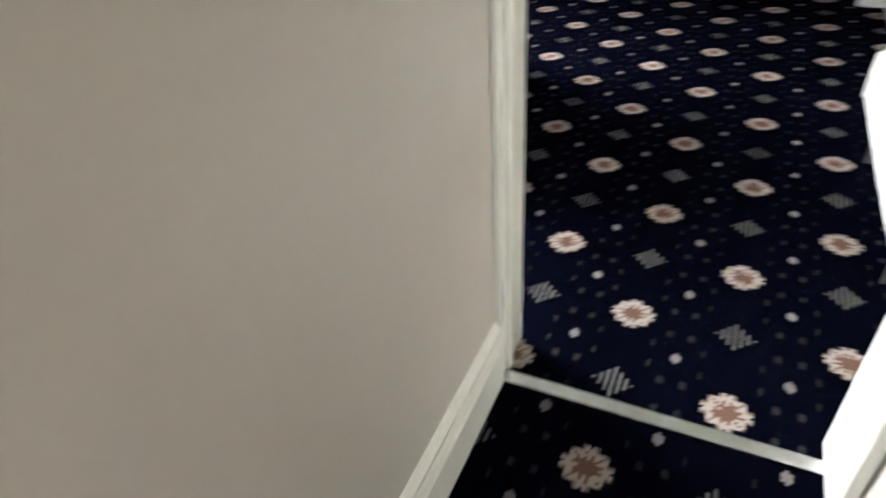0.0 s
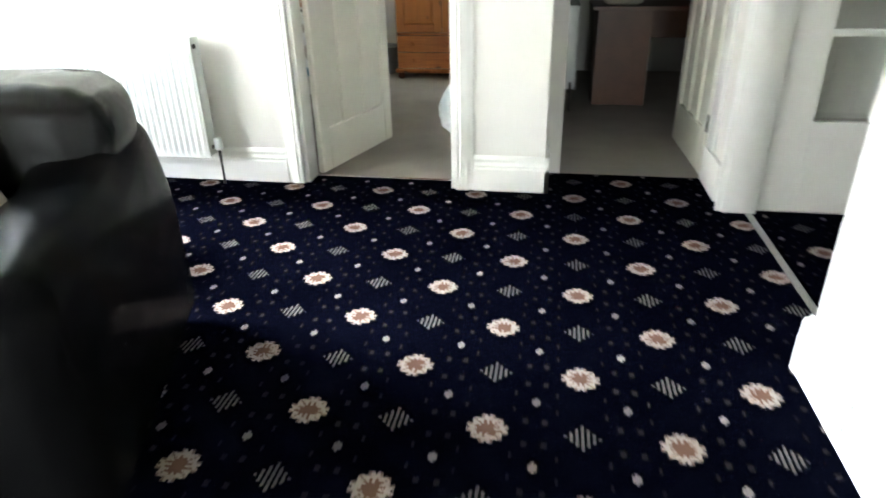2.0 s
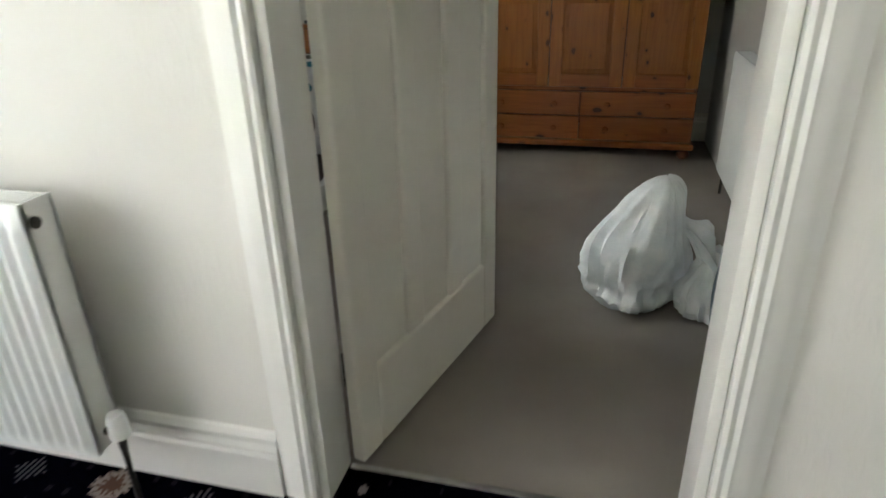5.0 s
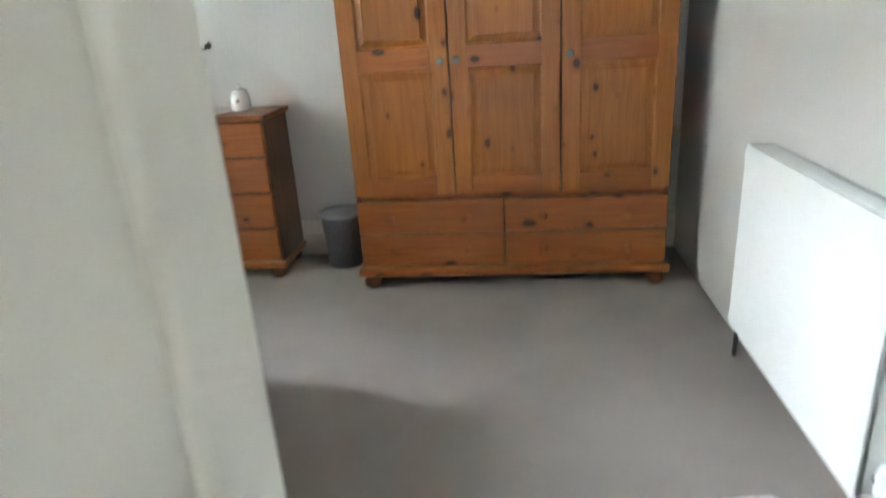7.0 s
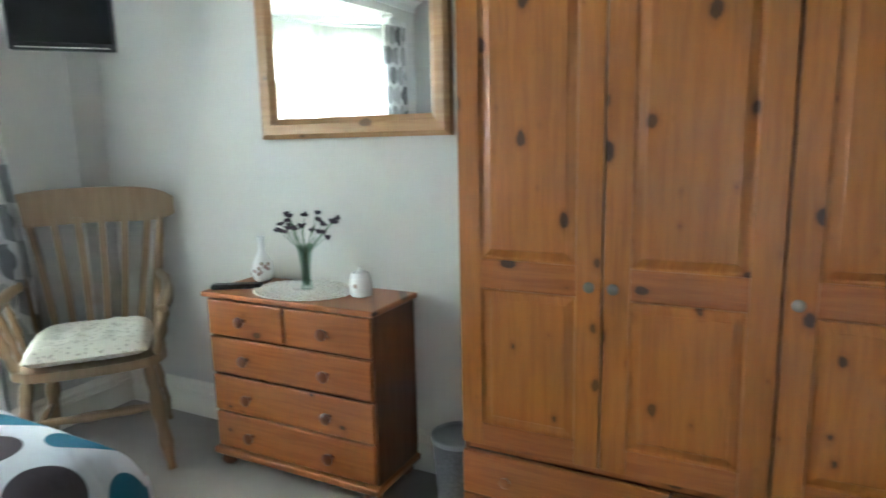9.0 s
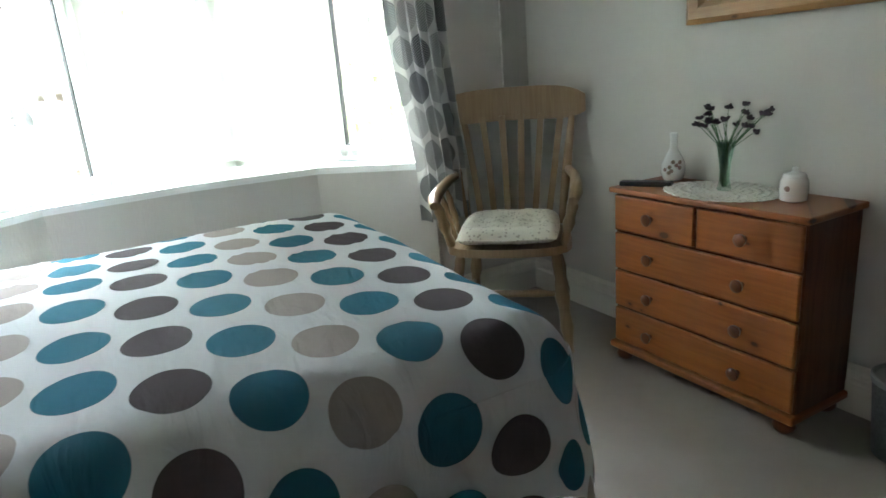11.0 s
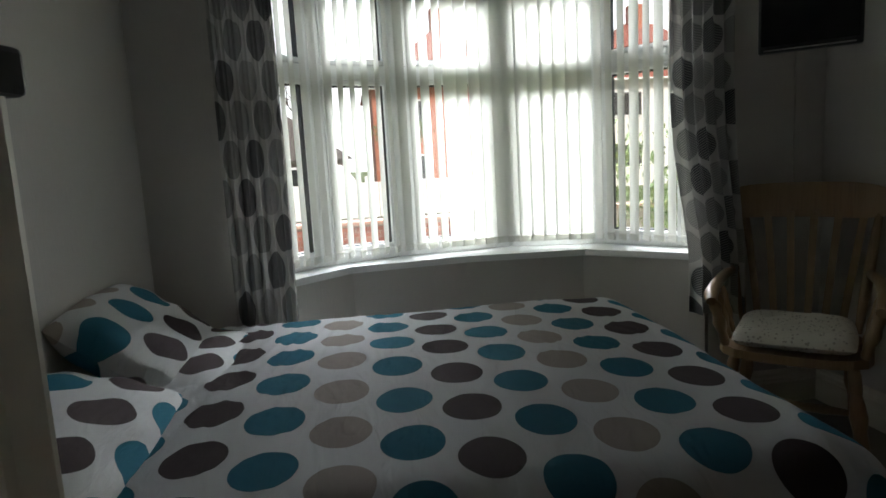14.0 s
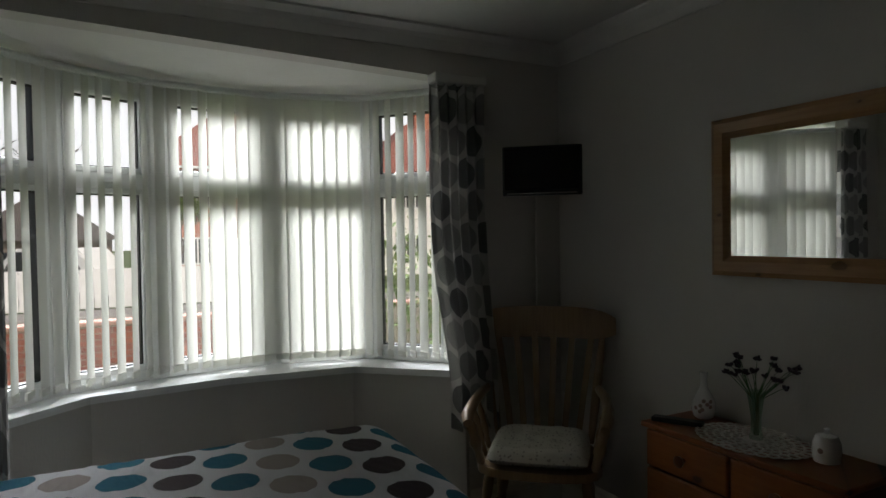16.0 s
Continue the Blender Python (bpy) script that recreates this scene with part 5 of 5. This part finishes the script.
for i in range(6):
    f = (i + 0.5) / 6 * 2 - 1
    bm = bmesh.new()
    prev = None
    for k in range(9):
        g = k / 8
        x = f * (0.185 + 0.085 * g)
        y = 0.20 + 0.075 * g + 0.025 * math.sin(math.pi * g)
        z = 0.45 + 0.50 * g
        ring = [bm.verts.new((x + dx, y + dy, z)) for dx, dy in ((-0.015, -0.006), (0.015, -0.006), (0.015, 0.006), (-0.015, 0.006))]
        if prev:
            for q in range(4):
                bm.faces.new((prev[q], prev[(q + 1) % 4], ring[(q + 1) % 4], ring[q]))
        else:
            bm.faces.new(ring[::-1])
        prev = ring
    bm.faces.new(prev)
    part("slat", bm, CHAIR_WOOD, chair)
bm = bmesh.new()
prev = None
for i in range(21):
    f = i / 20 * 2 - 1
    x = 0.335 * f
    y = 0.262 + 0.03 * (1 - f * f)
    h = 0.075 * (1 - abs(f) ** 6 * 0.5)
    zc = 0.985 + 0.015 * (1 - f * f)
    ring = [bm.verts.new((x, y + dy, zc + dz)) for dy, dz in ((-0.014, -h), (0.014, -h), (0.022, 0), (0.014, h), (-0.014, h), (-0.018, 0))]
    if prev:
        for q in range(6):
            bm.faces.new((prev[q], prev[(q + 1) % 6], ring[(q + 1) % 6], ring[q]))
    else:
        bm.faces.new(ring[::-1])
    prev = ring
bm.faces.new(prev)
part("crest_rail", bm, CHAIR_WOOD, chair, "broad curved crest rail", True)
bm = bmesh.new()
tmp, nn = {}, 24
for side in (1, -1):
    for i in range(nn + 1):
        for j in range(nn + 1):
            a, b = 2 * i / nn - 1, 2 * j / nn - 1
            e = max(0.0, (1 - abs(a) ** 5) * (1 - abs(b) ** 5)) ** 0.5
            tuft = sum(math.exp(-((a - p) ** 2 + (b - q) ** 2) / 0.045) for p in (-0.48, 0, 0.48) for q in (-0.48, 0, 0.48))
            z = side * e * ((0.062 if side > 0 else 0.036) - 0.040 * tuft + 0.006 * noise.noise(Vector((a * 4, b * 4, 3))))
            tmp[side, i, j] = bm.verts.new((0.215 * a * (1 - 0.04 * b * b), 0.205 * b * (1 - 0.04 * a * a), z))
    for i in range(nn):
        for j in range(nn):
            q = ((i, j), (i + 1, j), (i + 1, j + 1), (i, j + 1))
            bm.faces.new([tmp[side, *k] for k in (q if side > 0 else q[::-1])])
bmesh.ops.remove_doubles(bm, verts=bm.verts, dist=1e-4)
n = Nodes("seat_pad_cloth")
spk = n.step(n.voronoi(n.coords(), 60.0), 0.22, 0.34, 1.0, 0.0)
n.bump(n.noise(n.coords(), 60.0, 3), 0.4, 0.004)
pad = tagged(part("seat_pad", bm, n.done(n.mix(n.math("MULTIPLY", spk, 0.7), (0.66, 0.63, 0.55), (0.30, 0.27, 0.22)), 0.9, 0, 0.2), None, "", True), "tufted cream seat pad on the wooden armchair", "seat pad")
pad.matrix_basis = chair.matrix_basis @ pose(0, -0.02, 0.487)

# ---- bin and bags ----
binm = thing("waste_bin", pose(-1.405, 7.855, 0), "grey mesh waste bin between chest and wardrobe", "bin")
MESHM = mottled("bin_mesh", (0.16, 0.165, 0.17), (0.10, 0.10, 0.11), 90, 0.5, 300, 0.4, 0.3)
part("bucket", lathe(bmesh.new(), [(0.085, 0), (0.088, 0.004), (0.105, 0.26), (0.102, 0.26), (0.084, 0.008)], None, 28), MESHM, binm, "", True)
part("rim", lathe(bmesh.new(), [(0.103, 0.255), (0.110, 0.258), (0.110, 0.275), (0.103, 0.278), (0.100, 0.266)], None, 28), mottled("bin_rim", (0.35, 0.36, 0.37), (0.30, 0.31, 0.32)), binm, "pale plastic rim", True)


def sack(m, rx, ry, h, seed, label, mat, lean=0.25):
    """A slumped, softly creased carrier bag: a swollen crown over a flattened foot, with its gathered neck lying over."""
    bag = thing("carrier_bag", m, label, "bag", "bags on the bedroom floor")
    bm = bmesh.new()
    n1, n2 = 48, 72
    rows = []
    for i in range(n1 + 1):
        f = i / n1
        r = 0.92 + 0.20 * math.sin(math.pi * min(1, f * 1.3)) - 0.42 * f
        if f > 0.72:
            r *= max(0.0, 1 - ((f - 0.72) / 0.281) ** 2.4) ** 0.6
        if f < 0.06:
            r *= 0.75 + 4.1 * f
        row = []
        for j in range(n2):
            a = 2 * math.pi * j / n2
            p = Vector((math.cos(a), math.sin(a), f * 2.0))
            slack = 1 - 0.6 * f
            ridge = abs(noise.noise(Vector((math.cos(a) * 3.2 + f, math.sin(a) * 3.2, f * 1.3 + seed))))
            low = abs(noise.noise(Vector((math.cos(a) * 1.6, math.sin(a) * 1.6, f * 9 + seed)))) * max(0.0, 1 - f * 2.2)
            k = r * (1 + 0.14 * noise.noise(p * 1.2 + Vector((seed, 0, 0))) * 1.6 - 0.34 * ridge * slack - 0.22 * low)
            row.append(bm.verts.new((rx * k * math.cos(a) + lean * f * f * rx, ry * k * math.sin(a), h * f * (1 + 0.03 * noise.noise(p)))))
        rows.append(row)
    for a, b in zip(rows, rows[1:]):
        for j in range(n2):
            bm.faces.new((a[j], a[(j + 1) % n2], b[(j + 1) % n2], b[j]))
    bm.faces.new(rows[0][::-1])
    bm.faces.new(rows[-1])
    part("film", bm, mat, bag, "", True)
    neck = bmesh.new()                              # the gathered neck, flopping down one side
    rows = []
    for i in range(15):
        f = i / 14
        c = Vector((rx * (0.55 + 0.75 * f), -ry * 0.25 * f, h * (0.66 - 0.30 * f * f)))
        w = 0.07 - 0.045 * math.sin(math.pi * min(1, f * 1.2)) + 0.05 * f * f
        rows.append([neck.verts.new(c + Vector((0.25 * w * math.cos(a), w * math.cos(a) * (1 + 0.25 * math.sin(5 * a + seed)), w * 0.8 * math.sin(a) * (1 + 0.25 * math.sin(7 * a))))) for a in (2 * math.pi * j / 28 for j in range(28))])
    for a, b in zip(rows, rows[1:]):
        for j in range(28):
            neck.faces.new((a[j], a[(j + 1) % 28], b[(j + 1) % 28], b[j]))
    part("neck", neck, mat, bag, "twisted, gathered neck", True)
    return bag


sack(pose(-0.31, 5.66, 0.006, 0, 0, 10), 0.20, 0.18, 0.47, 1.0, "milky plastic carrier bag full of clothes", PLASTIC, 0.42)
sack(pose(-0.05, 5.60, 0.006, 0, 0, 70), 0.13, 0.12, 0.22, 4.0, "small crumpled clear plastic bag", PLASTIC, 0.1)
for k, (x, y, z, s) in enumerate(((-0.31, 5.66, 0.075, 0.075), (-0.29, 5.65, 0.19, 0.06), (-0.05, 5.60, 0.05, 0.045))):
    tagged(part("folded_clothes", puffy(bmesh.new(), x - s, y - s, z - s * 0.6, x + s, y + s, z + s * 0.6, None, 0.02, 7, 0.02, k), mottled("blue_grey_cloth", (0.16, 0.24, 0.28), (0.07, 0.11, 0.13), 14, 0.9, 200, 0.4) if k == 0 else bpy.data.materials["blue_grey_cloth"], None, "", True), "blue-grey folded clothes inside a plastic bag", "clothes")
tagged(part("holdall", puffy(bmesh.new(), -0.05, 5.30, 0.0, 0.16, 5.52, 0.40, None, 0.02, 10, 0.02, 9), bpy.data.materials["blue_grey_cloth"], None, "", True), "blue-grey fabric holdall beside the plastic bags", "bag")

# ---- outside ----
GRASS = mottled("grass", (0.07, 0.12, 0.03), (0.11, 0.14, 0.04), 3.0, 0.9, 60, 0.8)
ROADM = mottled("asphalt", (0.16, 0.15, 0.15), (0.12, 0.115, 0.11), 2.0, 0.9, 90, 0.5)
PAVE = mottled("concrete_paving", (0.40, 0.38, 0.35), (0.33, 0.31, 0.29), 2.0, 0.9, 60, 0.4)
GZ = -0.45
structure("ground", slab(-300, -300, 300, 300, GZ - 0.3, GZ), GRASS, "grass and soil ground outside", "ground")
n = Nodes("bright_cloud")
glow = n.tree.nodes.new("ShaderNodeEmission")
n.put(glow.inputs["Color"], n.mix(n.noise(n.place(), 0.03, 4), (0.93, 0.96, 1.0), (1.0, 1.0, 1.0)))
glow.inputs["Strength"].default_value = 2.0
n.tree.links.new(glow.outputs[0], n.out.inputs[0])
structure("backdrop", slab(-150.5, -220, -150, 230, -2, 120), n.mat, "white overcast sky beyond the houses", "sky")
structure("pavement_near", slab(-13.2, -120, -9.6, 140, GZ, GZ + 0.10), PAVE, "pale concrete pavement by the garden wall", "pavement")
structure("road", slab(-18.8, -120, -13.2, 140, GZ, GZ + 0.02), ROADM, "pale grey asphalt road", "road")
structure("pavement_far", slab(-20.6, -120, -18.8, 140, GZ, GZ + 0.12), PAVE, "pale concrete pavement across the road", "pavement")
structure("ground_garden", slab(-5.0, -30, -3.0, 30, GZ, GZ + 0.012), PAVE, "paved strip under the bay window", "ground")
BRICK = brickwork("garden_brick")
gw = thing("garden_wall", pose(-9.2, 6, GZ), "low red brick garden wall by the pavement", "wall")
part("core", cuboid(-0.10, -18, 0, 0.09, 18, 1.02), mottled("mortar", (0.30, 0.27, 0.24), (0.24, 0.21, 0.19), 8, 0.95, 80, 0.4), gw, "grey mortar bed")
bm = cuboid(0, 0, 0, 0.012, 0.213, 0.064, 0.004, 1)
brick_mesh = finish("brick", bm, BRICK)
for r in range(13):
    for c in range(20):
        b = new("brick", brick_mesh)
        b.parent = gw
        b.matrix_basis = pose(0.091, -2.9 + c * 0.225 + (0.112 if r % 2 else 0), 0.03 + r * 0.0755)
part("coping", cuboid(-0.14, -18, 1.022, 0.14, 18, 1.08, 0.012), mottled("coping_stone", (0.35, 0.20, 0.16), (0.28, 0.15, 0.12), 6, 0.9, 80, 0.3), gw, "dull red coping")

fence = thing("fence", pose(-21, 4, GZ), "white painted fence panels across the road", "fence")
WHITEP = mottled("white_fence_paint", (0.78, 0.78, 0.76), (0.70, 0.70, 0.68), 3, 0.7, 60, 0.2)
for i in range(44):
    part("board", cuboid(-0.02, -8 + i * 0.36, 0.12, 0.02, -8 + i * 0.36 + 0.345, 1.25, 0.006, 1), WHITEP, fence)
for i in range(9):
    part("post", cuboid(-0.10, -8 + i * 2.0, 0, -0.022, -8 + i * 2.0 + 0.09, 1.45, 0.006, 1), WHITEP, fence)


def car(m, paint, label, tall):
    c = thing("car", m, label, "car")
    prof = [(-2.1, 0.35), (-2.15, 0.75), (-1.6, 0.95), (-0.95, 1.05), (-0.45, tall), (1.5, tall), (2.0, tall - 0.55), (2.1, 0.75), (2.08, 0.35)]
    bm = bmesh.new()
    extrude_outline(bm, prof, pose(0, 0.85, 0, 90), 1.7)
    bmesh.ops.bevel(bm, geom=bm.edges[:], offset=0.06, segments=2, affect="EDGES")
    part("body", bm, paint, c, "", True)
    dark = BLACK_PLASTIC
    for s in (-1, 1):
        part("side_window", extrude_outline(bmesh.new(), [(-0.75, 1.08), (-0.36, tall - 0.09), (1.35, tall - 0.09), (1.7, 1.08)], pose(0, s * 0.858 + 0.004, 0, 90), 0.008), dark, c, "dark side glass")
        for x in (-1.35, 1.3):
            w = part("wheel", lathe(bmesh.new(), [(0.12, -0.1), (0.33, -0.09), (0.34, 0), (0.33, 0.09), (0.12, 0.1)], pose(x, s * 0.8, 0.34, 90), 20), BLACK_RUBBER, c, "", True)
            part("rim", lathe(bmesh.new(), [(0.05, -0.11), (0.2, -0.105), (0.2, 0.105), (0.05, 0.11)], pose(x, s * 0.8, 0.34, 90), 14), CHROME, w, "", True)
    part("windscreen", cuboid(-0.9, -0.72, 1.1, -0.86, 0.72, tall - 0.1), dark, c, "dark windscreen")
    return c


car(pose(-23.4, 3.6, GZ, 0, 0, 62), WHITEP, "white off-road vehicle parked behind the fence", 1.85)
car(pose(-19.6, -0.6, GZ + 0.1, 0, 0, 80), mottled("blue_car_paint", (0.03, 0.06, 0.14), (0.03, 0.05, 0.12), 2, 0.3, 50, 0.0), "dark blue car parked at the kerb", 1.5)

HBRICK = mottled("house_brick", (0.42, 0.17, 0.10), (0.36, 0.13, 0.08), 4, 0.9, 40, 0.4)
RENDER_W = mottled("house_render", (0.74, 0.72, 0.68), (0.68, 0.66, 0.62), 2, 0.9, 40, 0.3)
TILE = mottled("roof_tiles", (0.32, 0.12, 0.09), (0.26, 0.10, 0.075), 3, 0.9, 14, 0.8, 0, 0.3, 0.03)
RED = mottled("red_box", (0.55, 0.03, 0.02), (0.45, 0.02, 0.02), 3, 0.5, 40, 0.0)


def house(m, w, d, h, wall, label, group="houses across the road"):
    """A pitched-roof house; its front is the local -y side."""
    o = thing("house", m, label, "house", group)
    part("wall", cuboid(-w / 2, 0, 0, w / 2, d, h, 0.02, 1), wall, o)
    bm = bmesh.new()
    e = 0.4
    a = [bm.verts.new(v) for v in ((-w / 2 - e, -e, h - 0.1), (w / 2 + e, -e, h - 0.1), (w / 2 + e, d + e, h - 0.1), (-w / 2 - e, d + e, h - 0.1))]
    b = [bm.verts.new(v) for v in ((-w / 2 + d * 0.45, d / 2, h + d * 0.42), (w / 2 - d * 0.45, d / 2, h + d * 0.42))]
    for f in ((a[0], a[1], b[1], b[0]), (a[2], a[3], b[0], b[1]), (a[1], a[2], b[1]), (a[3], a[0], b[0]), (a[3], a[2], a[1], a[0])):
        bm.faces.new(f)
    roof = part("roof", bm, TILE, o)
    part("gutter", cuboid(-w / 2 - e, -e - 0.08, h - 0.16, w / 2 + e, -e + 0.02, h - 0.06, 0.02), WHITEP, o, "white gutter")
    part("chimney", cuboid(-0.5, d / 2 - 0.4, h + d * 0.42 - 0.6, 0.5, d / 2 + 0.4, h + d * 0.42 + 1.0, 0.02, 1), HBRICK, roof, "brick chimney")
    for z in (0.9, 3.5):
        for x in (-w * 0.28, w * 0.28):
            win = part("window", cuboid(x - 0.85, -0.05, z, x + 0.85, 0.02, z + 1.25, 0.01, 1), WHITEP, o, "white framed window")
            for k in (-0.55, 0.0, 0.55):
                part("pane", cuboid(x + k - 0.24, -0.06, z + 0.08, x + k + 0.24, -0.04, z + 1.17), BLACK_PLASTIC, win, "dark glass")
    part("front_door", cuboid(-0.5, -0.05, 0, 0.5, 0.02, 2.1, 0.01, 1), WHITEP, o)
    part("alarm_box", cuboid(w * 0.05, -0.22, h - 1.2, w * 0.05 + 0.7, 0, h - 0.5, 0.05), RED, o, "red box under the eaves")
    return o


house(pose(-31, 10.8, GZ, 0, 0, 90), 8, 8, 5.4, HBRICK, "red brick house with a tiled hipped roof")
house(pose(-31, 22.0, GZ, 0, 0, 90), 9, 8, 5.4, RENDER_W, "pale rendered house with a tiled roof")
shed = thing("shed", pose(-29, 3.2, GZ), "small dark-roofed garage behind the fence", "shed")
part("wall", cuboid(-2, -2.2, 0, 2, 2.2, 2.2), mottled("shed_boards", (0.20, 0.15, 0.12), (0.15, 0.11, 0.09), 5, 0.9, 40, 0.4), shed)
part("roof", extrude_outline(bmesh.new(), [(-2.5, 2.1), (2.5, 2.1), (0, 3.9)], pose(-2.3, 0, 0, 90, 0, 90), 4.6), mottled("grey_roof", (0.14, 0.12, 0.115), (0.10, 0.09, 0.085), 3, 0.9, 20, 0.4), shed)


def leafy(bm, centre, size, count, leaf, rng):
    for _ in range(count):
        while True:
            p = Vector((rng.uniform(-1, 1), rng.uniform(-1, 1), rng.uniform(-1, 1)))
            if p.length < 1 and p.length > 0.35:
                break
        p = Vector(centre) + Vector([p[k] * size[k] for k in range(3)])
        q = Euler((rng.uniform(0, 6), rng.uniform(0, 6), rng.uniform(0, 6))).to_matrix()
        s = leaf * rng.uniform(0.6, 1.3)
        vs = [bm.verts.new(p + q @ Vector(v) * s) for v in ((-1, 0, 0), (0, -0.45, 0.1), (1, 0, 0), (0, 0.45, 0.1))]
        bm.faces.new(vs)


n = Nodes("hedge_leaf")
rnd = n.tree.nodes.new("ShaderNodeNewGeometry").outputs["Random Per Island"]
HEDGE = n.done(n.mix(rnd, n.mix(n.step(rnd, 0.5, 0.9), (0.08, 0.13, 0.03), (0.30, 0.30, 0.05)), (0.10, 0.14, 0.04)), 0.6, 0, 0.4)
TWIG = mottled("twig_bark", (0.11, 0.085, 0.065), (0.08, 0.06, 0.05), 8, 0.9, 60, 0.5)
rng = random.Random(8)
hedge = thing("hedge", pose(-7.2, 11.6, GZ), "green and yellow garden hedge outside the bay", "hedge")
bm = bmesh.new()
for i in range(16):
    leafy(bm, (rng.uniform(-1.3, 1.3), -2.6 + i * 0.36, rng.uniform(0.7, 1.6)), (0.75, 0.6, 0.75), 420, 0.05, rng)
part("foliage", bm, HEDGE, hedge)
bm = bmesh.new()
for i in range(16):
    x, y = rng.uniform(-0.9, 0.9), -2.4 + i * 0.34
    tube(bm, [(x, y, 0), (x + rng.uniform(-.1, .1), y, 0.7), (x + rng.uniform(-.3, .3), y + rng.uniform(-.2, .2), 1.6)], [0.03, 0.02, 0.008], 6)
part("stem", bm, TWIG, hedge)


def bare_tree(m, h, seed, label, leaves=0):
    rng = random.Random(seed)
    t = thing("tree", m, label, "tree", "trees across the road")
    bm = bmesh.new()
    tips = []

    def grow(p, d, l, r, depth):
        q = p + d * l
        tube(bm, [tuple(p), tuple(p.lerp(q, 0.5) + Vector((rng.uniform(-.05, .05), rng.uniform(-.05, .05), 0)) * l), tuple(q)], [r, r * 0.8, r * 0.6], 6)
        if depth == 0:
            tips.append(q)
            return
        for _ in range(rng.choice((2, 3, 3))):
            nd = (d + Vector((rng.uniform(-.7, .7), rng.uniform(-.7, .7), rng.uniform(-.1, .5)))).normalized()
            grow(q, nd, l * rng.uniform(0.6, 0.8), r * 0.58, depth - 1)

    grow(Vector((0, 0, 0)), Vector((0, 0, 1)), h * 0.3, h * 0.022, 5)
    part("trunk", bm, TWIG, t, "bare branching trunk")
    if leaves:
        bm = bmesh.new()
        for p in tips:
            leafy(bm, p, (0.5, 0.5, 0.4), leaves, 0.07, rng)
        part("crown", bm, HEDGE, t)
    return t


bare_tree(pose(-38, -2, GZ), 9, 1, "bare winter tree beyond the fence")
bare_tree(pose(-42, 3.5, GZ), 10, 2, "tall bare tree behind the garage")
bare_tree(pose(-36, -8, GZ), 10, 3, "bare winter tree beyond the road")
bare_tree(pose(-26, 7.6, GZ), 4.2, 5, "small tree with yellow leaves", 14)
